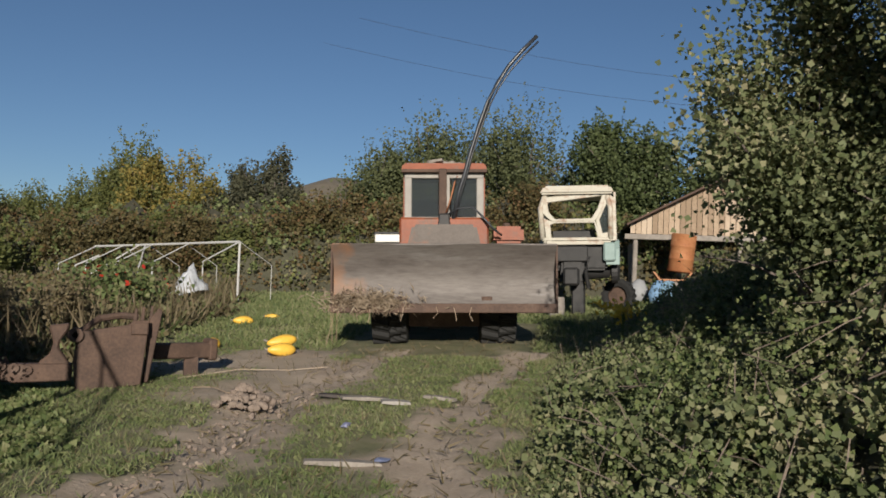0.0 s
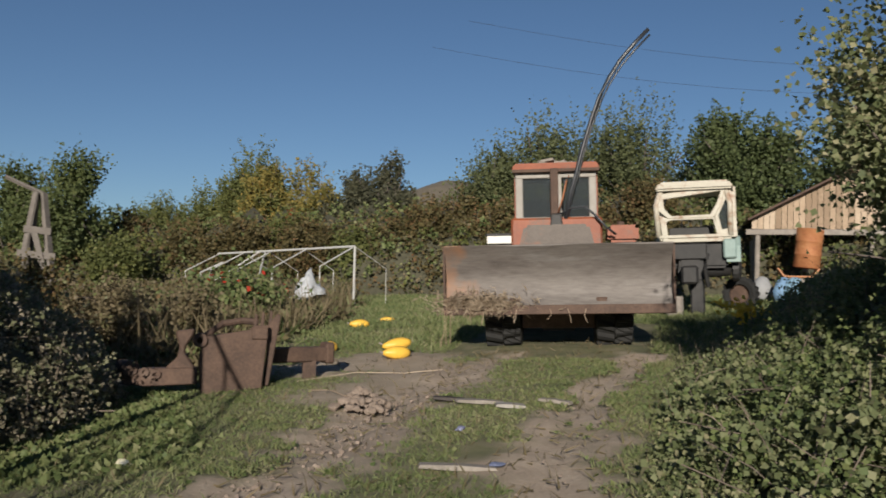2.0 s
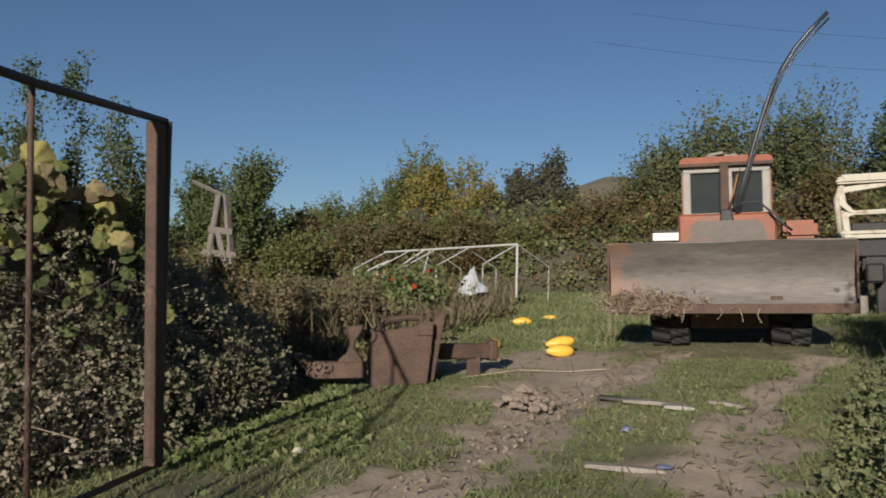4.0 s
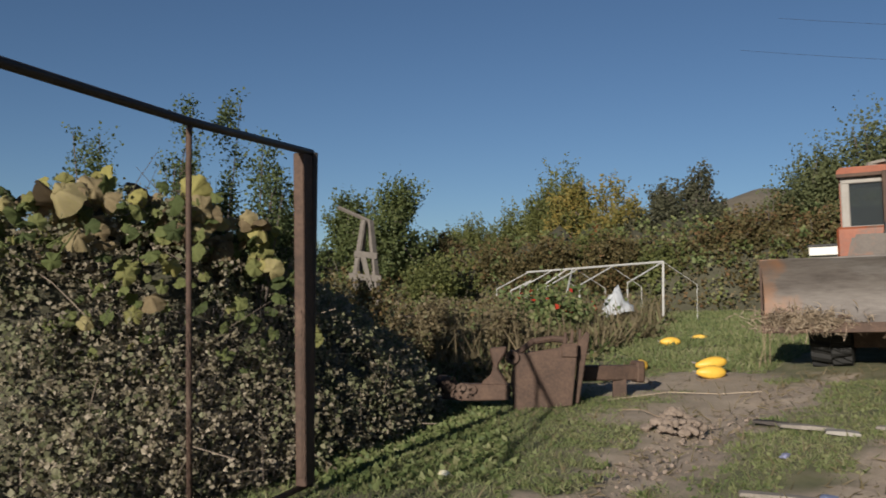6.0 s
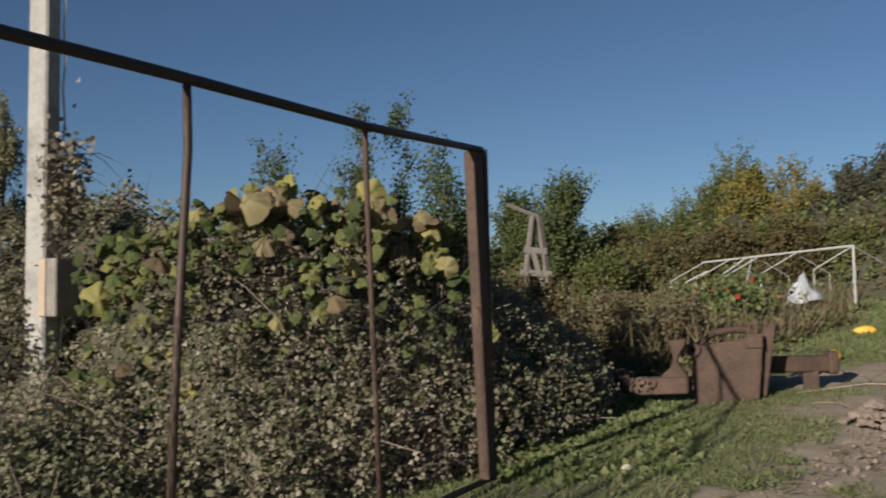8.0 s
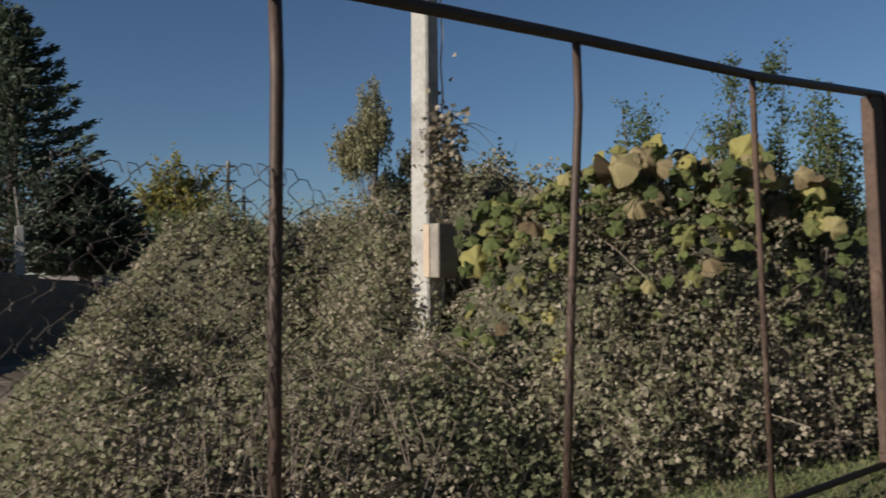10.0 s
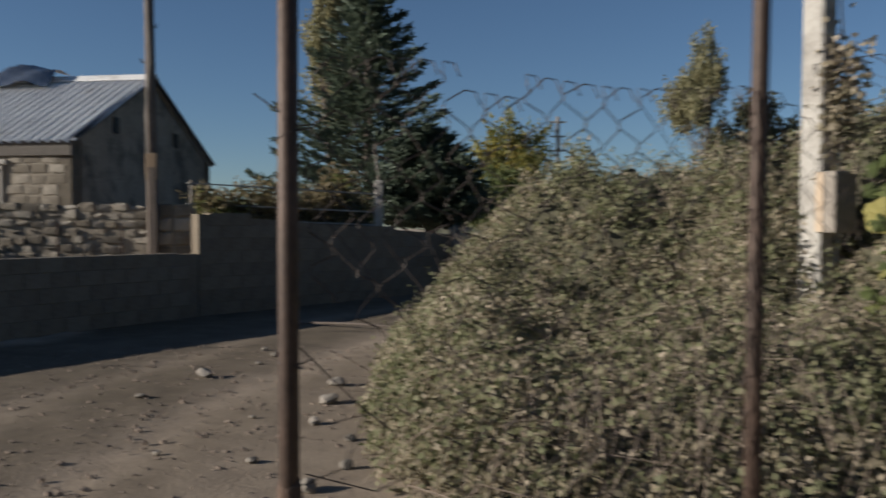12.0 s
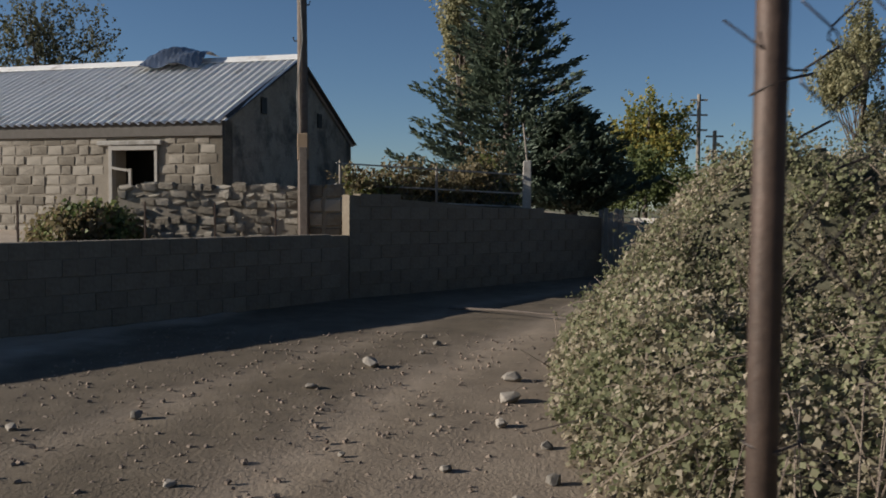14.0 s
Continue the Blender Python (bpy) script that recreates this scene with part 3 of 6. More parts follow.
def right_height(x, y, d):
    low = np.interp(d, [0, 0.5, 0.9, 1.4, 2.0], [0.1, 0.24, 0.45, 0.8, 1.25])
    return np.where(y > 9, np.minimum(low, np.interp(y, [9, 12, 16], [1.0, 0.75, 0.5])), low)


RIGHT = [(0.75, 2.6), (0.0, 4.2), (-0.25, 5.2), (-0.25, 7.0), (-0.15, 9.4), (0.3, 13.0), (0.7, 16.0), (5.0, 16.0), (6.0, 2.6)]
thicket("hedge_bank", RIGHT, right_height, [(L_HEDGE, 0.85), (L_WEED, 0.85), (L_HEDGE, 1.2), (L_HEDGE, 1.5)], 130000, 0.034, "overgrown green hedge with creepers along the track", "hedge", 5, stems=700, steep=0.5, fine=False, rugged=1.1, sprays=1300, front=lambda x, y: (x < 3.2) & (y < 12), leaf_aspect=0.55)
for i, (x, y, zt, r) in enumerate(((1.55, 6.2, 4.4, 0.72), (2.3, 5.5, 4.6, 0.9), (2.75, 6.2, 4.9, 1.1), (2.4, 7.8, 3.9, 0.7), (3.5, 6.4, 4.6, 0.9))):
    tree("hazel_shrub", x, y, zt, r, L_HEDGE, "tall green shrub with broad leaves over the hedge", 40 + i, 26000, 0.043, 0.55, 0.9, 0.08, "shrub", aspect=0.5, thick=0.03)

TREES = [
    ("willow", -6.7, 29.2, 6.1, 1.4), ("willow", -4.8, 29.6, 7.3, 2.0), ("willow", -3.2, 30.8, 7.7, 2.0), ("willow", -1.6, 29.0, 7.6, 2.0),
    ("apple", 0.9, 27.0, 6.8, 1.3), ("apple", 2.2, 25.9, 6.1, 1.6), ("apple", 4.2, 25.0, 6.5, 1.6),
    ("brown", -7.0, 27.1, 4.4, 1.2), ("brown", -7.9, 25.9, 4.0, 1.1), ("brown", -9.3, 29.0, 4.3, 1.3), ("brown", -5.5, 26.0, 3.9, 1.2), ("brown", -3.4, 25.0, 3.9, 1.2), ("brown", -1.2, 24.5, 4.2, 1.2),
    ("pear", -10.5, 30.3, 6.1, 1.5), ("pear", -11.9, 30.8, 5.6, 1.1), ("pear", -9.6, 28.5, 4.6, 1.1),
    ("yellow", -14.9, 32.8, 6.3, 1.9), ("yellow", -13.4, 31.2, 5.2, 1.1), ("yellow", -15.9, 32.0, 6.1, 1.1), ("olive", -17.6, 33.7, 7.3, 1.7), ("olive", -16.3, 32.5, 6.0, 1.2), ("olive", -20.1, 34.6, 5.7, 1.6), ("olive", -21.8, 33.6, 5.0, 1.2), ("olive", -24.5, 36.0, 4.9, 1.6),
    ("brown", -11.2, 25.2, 3.3, 1.2), ("brown", -13.8, 25.6, 3.4, 1.3), ("brown", -16.0, 25.8, 3.3, 1.3), ("olive", -9.6, 25.6, 3.0, 1.0), ("brown", -18.4, 26.5, 3.6, 1.4), ("olive", -12.4, 26.6, 3.5, 1.1),
    ("round", -18.5, 23.6, 5.5, 1.9), ("round", -20.2, 23.2, 4.9, 1.0), ("round", -21.8, 22.0, 4.6, 1.2), ("red", -12.8, 27.2, 3.7, 0.9), ("olive", -16.0, 22.6, 2.6, 0.9), ("olive", -20.2, 29.8, 4.0, 1.5),
]
KINDS = {
    "willow": (L_WILLOW, "tall feathery green willow tree behind the yard", 0.85, 1.7, 19000, 0.085, 0.1),
    "apple": (L_APPLE, "leafy green apple tree behind the yard", 0.45, 1.0, 19000, 0.09, 0.12),
    "brown": (L_BROWN, "brownish autumn shrub at the edge of the yard", 0.55, 0.8, 13000, 0.085, 0.02),
    "pear": (L_PEAR, "dark green pear tree behind the yard", 0.6, 0.8, 19000, 0.088, 0.1),
    "yellow": (L_YELLOW, "yellowing autumn tree behind the yard", 0.6, 1.0, 17000, 0.09, 0.1),
    "olive": (L_OLIVE, "olive green autumn tree behind the yard", 0.7, 1.2, 17000, 0.088, 0.08),
    "round": (L_ROUND, "broad green tree behind the garden", 0.6, 1.1, 19000, 0.09, 0.1),
    "red": (L_RED, "small reddish autumn tree", 0.5, 0.6, 5000, 0.1, 0.1),
}
for i, (kind, x, y, zt, r) in enumerate(TREES):
    m, label, up, shoot, n, leaf, bare = KINDS[kind]
    zt += 0.22 if y > 23 else 0.2
    tree(kind.replace("red", "autumn").replace("brown", "autumn").replace("yellow", "autumn").replace("olive", "poplar").replace("round", "broadleaf") + "_tree", x, y, zt, r, m, label, 100 + i, n, leaf, up, shoot, bare)

tree("poplar_tree", -46.0, -4.3, 17.0, 2.1, L_POPLAR, "tall slender pale poplar across the road", 201, 16000, 0.17, 0.92, 2.0, 0.1, thick=0.03)
tree("poplar_tree", -57.5, 18.2, 14.6, 2.5, L_POPLAR, "slender pale poplar rising over the brambles", 202, 16000, 0.17, 0.92, 1.6, 0.05, thick=0.03)
tree("broadleaf_tree", -51.9, 19.8, 9.6, 3.0, L_PEAR, "dark rounded leafy tree over the brambles", 203, 9000, 0.2, 0.5, 0.9, 0.05)
tree("broadleaf_tree", -54.0, 22.5, 8.0, 2.2, L_PEAR, "dark rounded leafy tree over the brambles", 207, 9000, 0.2, 0.5, 0.9, 0.05)
tree("autumn_tree", -40.8, 3.9, 6.8, 2.1, L_YGREEN, "green and yellow tree across the road", 204, 8000, 0.14, 0.55, 0.9, 0.3)
tree("broadleaf_tree", -36.9, 3.2, 3.9, 2.1, L_ROUND, "rounded green bush across the road", 205, 10000, 0.11, 0.5, 0.7, 0.0, "bush")
tree("broadleaf_tree", -35.5, 6.0, 3.4, 1.8, L_ROUND, "rounded green bush across the road", 208, 8000, 0.11, 0.5, 0.7, 0.0, "bush")
tree("broadleaf_tree", -43.7, -25.2, 12.2, 3.6, L_PEAR, "dark green tree behind the stone house", 206, 12000, 0.14, 0.5, 1.0, 0.2)


def fir(x, y, z_top, r, seed):
    """A fir: whorls of drooping boughs with needles."""
    rng = np.random.default_rng(seed)
    z0 = gz(x, y)
    base = thing("fir_tree", (x, y, z0), "dark blue-green fir tree behind the block wall", "tree")
    h = z_top - z0
    tm = Mesh().tube([(0, 0, -0.2), (0, 0, h * 0.5), (0, 0, h)], [0.2, 0.12, 0.02], 8)
    pts, dirs = [], []
    for i in range(140):
        q = (i + rng.uniform()) / 140
        z = 0.3 + q * (h - 0.4)
        a = i * 2.4 + rng.normal(0, 0.3)
        l = r * (1 - q) ** 0.8 * rng.uniform(0.5, 1.35) + 0.25
        way = np.array((math.cos(a), math.sin(a), 0.28))
        tm.tube([(0, 0, z), tuple(way * l * 0.6 + (0, 0, z - 0.12)), tuple(way * l + (0, 0, z))], [0.03, 0.018, 0.005], 4)
        n = int(50 + 120 * l / r)
        t = rng.uniform(0.2, 1, n)[:, None]
        side = np.array((-way[1], way[0], 0))
        s = rng.uniform(-1, 1, n)[:, None] * (0.42 * (1.1 - t)) * l
        pts.append(way * l * t + side * s + (0, 0, z) + rng.normal(0, 0.05, (n, 3)) - np.array((0, 0, 0.15)) * np.sin(np.pi * t))
        dirs.append(way + side * np.sign(s) * 0.7 + (0, 0, 0.25) + rng.normal(0, 0.25, (n, 3)))
    leaves("needles", rng, np.concatenate(pts), np.concatenate(dirs), 0.24, L_FIR, base, 0.16, droop=0.1)
    part("trunk", tm, M_BARK, base)


fir(-28.1, -1.7, 9.0, 2.9, 9)
fir(-27.4, 0.2, 4.4, 1.8, 10)

for i, (x, y, zt, r) in enumerate(((-8.35, 9.8, 1.75, 0.75), (-7.4, 10.3, 1.5, 0.8), (-9.4, 9.6, 1.6, 0.8), (-6.6, 11.2, 1.35, 0.6))):
    tree("dry_shrub", x, y, zt, r, L_STRAW if i % 2 else L_BROWN, "brownish withered shrub before the timber trestle", 70 + i, 7000, 0.045, 0.5, 0.5, 0.0, "shrub", thick=0.02)

# ---- scrub and weeds of the yard's edge ----
SCRUB = [(-34, 21), (-24, 19.5), (-19, 20.5), (-15, 24), (-8, 24), (-3, 22.8), (1, 22.5), (5, 20.5), (10, 20), (10, 33), (-34, 38)]
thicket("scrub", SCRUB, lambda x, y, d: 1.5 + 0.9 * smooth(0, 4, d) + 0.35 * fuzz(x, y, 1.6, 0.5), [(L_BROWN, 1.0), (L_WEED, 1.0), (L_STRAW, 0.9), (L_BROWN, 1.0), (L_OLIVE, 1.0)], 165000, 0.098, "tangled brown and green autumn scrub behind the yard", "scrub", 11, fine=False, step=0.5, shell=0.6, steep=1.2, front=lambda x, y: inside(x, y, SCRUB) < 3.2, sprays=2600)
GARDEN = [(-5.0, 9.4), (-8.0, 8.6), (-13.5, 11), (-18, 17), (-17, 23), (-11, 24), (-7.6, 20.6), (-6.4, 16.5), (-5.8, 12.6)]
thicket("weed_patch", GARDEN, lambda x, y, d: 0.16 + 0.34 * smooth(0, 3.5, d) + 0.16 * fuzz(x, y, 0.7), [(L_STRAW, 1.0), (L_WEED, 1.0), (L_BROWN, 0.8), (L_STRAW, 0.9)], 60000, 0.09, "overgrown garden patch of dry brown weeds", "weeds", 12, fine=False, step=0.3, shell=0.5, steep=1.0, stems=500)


def scatter(name, count, seed, leafm, size, aspect, up, label, region, keep, blade=False):
    rng = np.random.default_rng(seed)
    x, y = rng.uniform(region[0], region[1], count), rng.uniform(region[2], region[3], count)
    ok = keep(x, y, rng.uniform(0, 1, count))
    x, y = x[ok], y[ok]
    p = np.stack([x, y, ground_z(x, y) - 0.01 + 0.02 * fuzz(x, y, 0.5)], -1)
    ob = leaves(name, rng, p, rng.normal(size=p.shape) * (1, 1, 0.4) + (0, 0, up), size * rng.uniform(0.5, 1.4, len(p)), leafm, None, aspect, blade=blade)
    return tagged(ob, label, name.split("_")[-1], kind="stuff")


def turf(x, y, r):
    d = dirt_amount(x, y)
    parked = (np.abs(x + 1.75) < 1.3) & (np.abs(y - 13.2) < 2.3)
    return ~parked & (r > d * 1.25 - 0.02) & (d < 0.72) & (fuzz(x, y, 0.35, 4) + fuzz(x, y, 0.9, 6) > -1.5 + 0.5 * r)


YARD = (-9, 3.5, 0.8, 12)
scatter("short_grass", 400000, 21, L_GRASS, 0.05, 0.08, 1.1, "short green grass between the wheel tracks", YARD, turf, True)
scatter("low_weeds", 75000, 22, L_WEED, 0.036, 0.42, 0.35, "low broad-leaved green weeds in the yard", YARD, turf)
scatter("far_grass", 120000, 23, L_GRASS, 0.1, 0.12, 1.1, "green grass round the parked tractors", (-12, 4, 11.5, 24), turf, True)
scatter("dry_grass", 9000, 24, L_STRAW, 0.1, 0.06, 0.5, "dry straw lying on the trodden earth", (-6, 1, 3, 13), lambda x, y, r: r > 0.3, True)
scatter("tall_weeds", 30000, 25, L_WEED, 0.06, 0.35, 0.8, "lush green weeds beside the rusty scrap", (-7.5, -2.6, 4.2, 8.2), lambda x, y, r: (line_distance(x, y, [(-3.9, 5.2), (-4.6, 6.3), (-5.4, 7.4)]) < 0.55 + 0.3 * r) & (dirt_amount(x, y) < 0.4))

def in_garden(x, y, r):
    return (inside(x, y, GARDEN) > 0.15) & (fuzz(x, y, 0.6, 8) + 0.6 * fuzz(x, y, 0.25, 9) > 0.1 - 0.5 * r)


scatter("dry_stalks", 26000, 26, L_STRAW, 0.62, 0.028, 1.9, "tall dry brown weed stalks standing in the garden", (-18, -5, 8.6, 24), in_garden, True)
scatter("green_herbs", 16000, 27, L_WEED, 0.3, 0.1, 1.2, "upright green herbs among the dry weeds", (-18, -5, 8.6, 24), in_garden, True)

# ---- the gate ----
GA, GU = Vector((-2.17, -0.57, 0)), Vector((-0.3465, 0.938, 0))


def on_gate(s, z, out=0.0):
    return GA + GU * s + Vector((0.938, 0.3465, 0)) * out + Vector((0, 0, z))


gate = thing("gate", Matrix(), "long rusty pipe gate panel with torn chain-link mesh", "gate")
part("end_post", Mesh().box((0, 0, 0), (0.145, 0.07, 2.07), Matrix.Rotation(radians(110.3), 4, "Z")), M_RUST, gate, "wide rusty steel channel", 0.006, m=Matrix.Translation(on_gate(5.05, 1.3)) @ Matrix.Rotation(radians(2.2), 4, "X"))
part("end_flange", Mesh().tube([on_gate(5.12, 2.36, 0.02), on_gate(5.15, 0.24, 0.02)], 0.022, 6), M_DARKPIPE, gate)
part("top_rail", Mesh().tube([on_gate(0.0, 2.15), on_gate(1.05, 2.18), on_gate(2.3, 2.23), on_gate(3.65, 2.27), on_gate(5.12, 2.36)], 0.022, 10), M_DARKPIPE, gate, "dark round top rail", soft=True)
part("bottom_rail", Mesh().tube([on_gate(0.9, 0.3), on_gate(3.7, 0.27), on_gate(5.13, 0.25)], 0.02, 8), M_PIPE, gate, soft=True)
for s0, s1, r, m in ((1.06, 1.04, 0.019, M_PIPE), (2.34, 2.22, 0.0165, M_PIPE), (3.63, 3.73, 0.015, M_RUST)):
    z1 = 2.14 + 0.038 * s0
    part("bar", Mesh().tube([on_gate(s0, z1), on_gate(s0 + 0.006, z1 - 0.25), on_gate((s0 + s1) / 2, 1.2), on_gate(s1, 0.28)], r, 10), m, gate, soft=True)
hinge_pipe = thing("fence_pipe", on_gate(0, 0), "rusty brown round steel pipe with wire ties", "post")
part("pipe", Mesh().tube([(0, 0, -0.3), (0.004, 0, 1.3), (0, 0.004, 2.6)], 0.0185, 16), M_PIPE, hinge_pipe, soft=True)
for z, tilt in ((1.53, 0.01), (1.12, -0.006), (0.9, 0.012), (0.74, 0.0)):
    pts = [(0.0205 * math.cos(a), 0.0205 * math.sin(a), z + tilt * math.sin(a)) for a in np.linspace(0, 6.6, 14)]
    part("wire_tie", Mesh().tube(pts + [(0.01, 0.045, z + 0.012)], 0.0016, 5), M_WIRE, hinge_pipe)
part("collar", Mesh().tube([(0, 0, 0.865), (0, 0, 0.88), (0, 0, 0.9), (0, 0, 0.915)], [0.0188, 0.023, 0.022, 0.0188], 12), M_RUST, hinge_pipe)
rng = random.Random(7)
mesh_m = Mesh()
CELL, ROW = 0.044, 0.088
for i in range(int(4.9 / CELL)):
    s = 0.06 + i * CELL
    top = 1.66 + 0.014 * math.sin(s * 7) - 0.3 * max(0.0, min(1.0, (s - 1.05) / 0.5))
    if 0.28 < s < 0.42:
        top -= 0.05
    rows = int((top - 0.34) / (ROW / 2))
    if s < 0.3:
        rows = rng.randint(8, 13)
    loose = 0.006 * max(0, 1.4 - s) + 0.003
    # the free end of each wire curls over at the top
    pts = [on_gate(s + 1.1 * CELL, top - 0.022, 0.012), on_gate(s + 0.9 * CELL, top + 0.004, 0.006), on_gate(s + 0.45 * CELL, top + 0.008)]
    for k in range(rows):
        sgn = 1 if (k + i) % 2 else -1
        x0, z0, o = s + 0.5 * CELL * sgn + rng.uniform(-loose, loose), top - 0.03 - k * ROW / 2 + rng.uniform(-loose, loose), rng.uniform(-1, 1) * loose
        pts += [on_gate(x0 - 0.1 * CELL * sgn, z0 + 0.13 * ROW, o), on_gate(x0, z0 + 0.03 * ROW, o), on_gate(x0, z0 - 0.05 * ROW, o)]
    mesh_m.tube(pts, 0.0015 if s < 1.35 else 0.001, 4)
for a, b in (((0.02, 1.15), (0.2, 0.98)), ((0.03, 0.92), (0.24, 0.9)), ((0.02, 0.9), (0.14, 1.02)), ((0.02, 0.72), (0.32, 0.66)), ((0.05, 1.4), (0.28, 1.12)), ((-0.06, 1.6), (0.05, 1.55))):
    mid = ((a[0] + b[0]) / 2 + 0.02, (a[1] + b[1]) / 2 - 0.03)
    mesh_m.tube([on_gate(*a), on_gate(*mid, 0.02), on_gate(*b)], 0.0013, 4)
part("chain_link", mesh_m, M_WIRE, gate, "torn rusted chain-link wire")

# ---- concrete pole in the brambles ----
pole = thing("concrete_pole", pose(-6.8, 2.5, gz(-6.8, 2.5), 0, 0.6, 28), "square grey concrete pole overgrown with dry creeper", "pole")
part("shaft", Mesh().box((0, 0, 3.4), (0.2, 0.17, 7.0), taper=(0.75, 0.75)), M_CONC, pole, bevel=0.015, rough=0.006)
part("cable", Mesh().tube([(0.115, 0.06, 3.6 - 0.24 * i) if i % 2 else (0.125, 0.075, 3.6 - 0.24 * i) for i in range(12)], 0.009, 6), M_PLASTIC, pole, "loose white cable")
box = part("meter_box", Mesh().box((0.17, -0.02, 1.4), (0.16, 0.24, 0.42)), M_WOOD, pole, "weathered wooden meter box", 0.008)
# Pale panel colours in the sunlight on this face of the box.
part("pale_side", Mesh().box((0.17, -0.144, 1.4), (0.06, 0.008, 0.41), pose(-0.04, 0, 0)), M_PLANK, box)
crm = Mesh()
for i in range(60):
    a = np.array((rng.uniform(0.0, 0.2), rng.uniform(-0.12, 0.12), rng.uniform(1.6, 2.6)))
    w = np.array((rng.uniform(-0.1, 0.35), rng.uniform(-0.1, 0.3), rng.uniform(-0.35, 0.15)))
    crm.tube([a, a + w * 0.5 + (0, 0, 0.05), a + w], [0.004, 0.003, 0.001], 4)
part("dry_creeper", crm, M_TWIG, pole)
r2 = np.random.default_rng(31)
cp = r2.normal(0, 1, (600, 3)) * (0.07, 0.08, 0.24) + (0.15, 0.05, 2.1)
leaves("creeper_leaves", r2, cp, r2.normal(size=cp.shape), 0.05, L_DRY, pole)

# ---- squash vine on top of the brambles ----
def squash_leaf(seed, curl):
    """A broad five-lobed leaf, pleated along its veins and drooping at the rim."""
    r = random.Random(seed)
    n, m = 30, Mesh()
    vs = [(0, 0, 0)]
    droop = [r.uniform(0.5, 1.1) for k in range(5)]
    for ring in (0.3, 0.62, 1.0):
        for k in range(n):
            a = 2 * math.pi * k / n
            notch = 1 - 0.75 * ring * math.exp(-((k if k < n / 2 else k - n) / 1.3) ** 2)
            lobe = 1 + ring * (0.08 * math.cos(5 * (a - math.pi)) + 0.035 * math.cos(15 * a + seed) + r.uniform(-0.035, 0.035))
            rr = ring * lobe * notch
            sag = curl * droop[int((a / (2 * math.pi) * 5 + 0.5) % 5)] * ring ** 2.2
            vs.append((rr * math.cos(a), rr * math.sin(a), 0.1 * ring * math.cos(5 * (a - math.pi)) - sag + 0.03 * ring * math.cos(10 * a)))
    fs = [(0, 1 + k, 1 + (k + 1) % n) for k in range(n)]
    for q in range(2):
        fs += [(1 + q * n + k, 1 + (q + 1) * n + k, 1 + (q + 1) * n + (k + 1) % n, 1 + q * n + (k + 1) % n) for k in range(n)]
    return m.add(vs, fs).data("leaf", soft=True)


vine = thing("squash_vine", (-6.0, 3.6, 1.9), "squash vine with large green and withered yellow leaves", "vine")
green, dry = [squash_leaf(s, 0.5) for s in (1, 2, 3)], [squash_leaf(s, 1.0) for s in (4, 5, 6)]
for d in green:
    d.materials.append(L_SQUASH)
for d in dry:
    d.materials.append(L_SQUASH_DRY)
r3 = random.Random(12)
for i in range(440):
    y = r3.uniform(2.6, 5.1)
    x = -4.95 - 0.35 * (5 - y) - r3.uniform(-0.05, 0.6)
    z = 1.84 + 0.3 * math.sin((y - 3.0) * 1.6) + r3.uniform(-0.28, 0.14)
    crest = i < 240
    if not crest:
        y, z = r3.uniform(2.3, 3.9), 0.5 + 1.4 * r3.random()
        x = -5.55 + 0.55 * (y - 2.6) + r3.uniform(-0.1, 0.22)
    if i > 410:
        y, z = r3.uniform(3.6, 5.0), r3.uniform(0.9, 1.6)
        x = -4.75 + 0.2 * (y - 4.2)
    old = crest and 3.4 < y < 4.9 and r3.random() < 0.5 or r3.random() < 0.05
    s = r3.uniform(0.038, 0.09) * (1.6 if old else 1) * (0.95 if crest else 0.75)
    # the blade faces the light, hanging from its stalk
    face = Vector((0.4 + r3.gauss(0, 0.5), -0.6 + r3.gauss(0, 0.5), 0.5 + r3.gauss(0, 0.4)))
    part("leaf", (dry if old else green)[i % 3], None, vine, m=Matrix.Translation((x + 6.0, y - 3.6, z - 1.9)) @ face.to_track_quat("Z", "Y").to_matrix().to_4x4() @ Matrix.Rotation(r3.uniform(0, 6.28), 4, "Z") @ Matrix.Scale(s, 4))
for i in range(16):
    a = Vector((r3.uniform(0.0, 0.9), r3.uniform(-1.2, 1.2), r3.uniform(-0.7, -0.15)))
    part("runner", Mesh().tube([a, a + Vector((0.1, r3.uniform(-0.3, 0.3), 0.12)), a + Vector((0.12, r3.uniform(-0.6, 0.6), -0.1))], 0.006, 5), L_SQUASH, vine)
for i, (x, y, zt, r, up) in enumerate(((-6.3, 4.2, 2.75, 0.25, 0.5), (-5.9, 4.8, 3.1, 0.17, 0.85), (-5.95, 5.3, 3.2, 0.16, 0.85), (-5.3, 5.1, 2.75, 0.3, 0.75), (-5.5, 5.5, 2.5, 0.3, 0.7))):
    tree("plum_sapling", x, y, zt, r, L_APPLE, "thin green plum sapling rising from the brambles", 60 + i, 2200, 0.03, up, 0.5, 0.3, "sapling", thick=0.012, aspect=0.4)

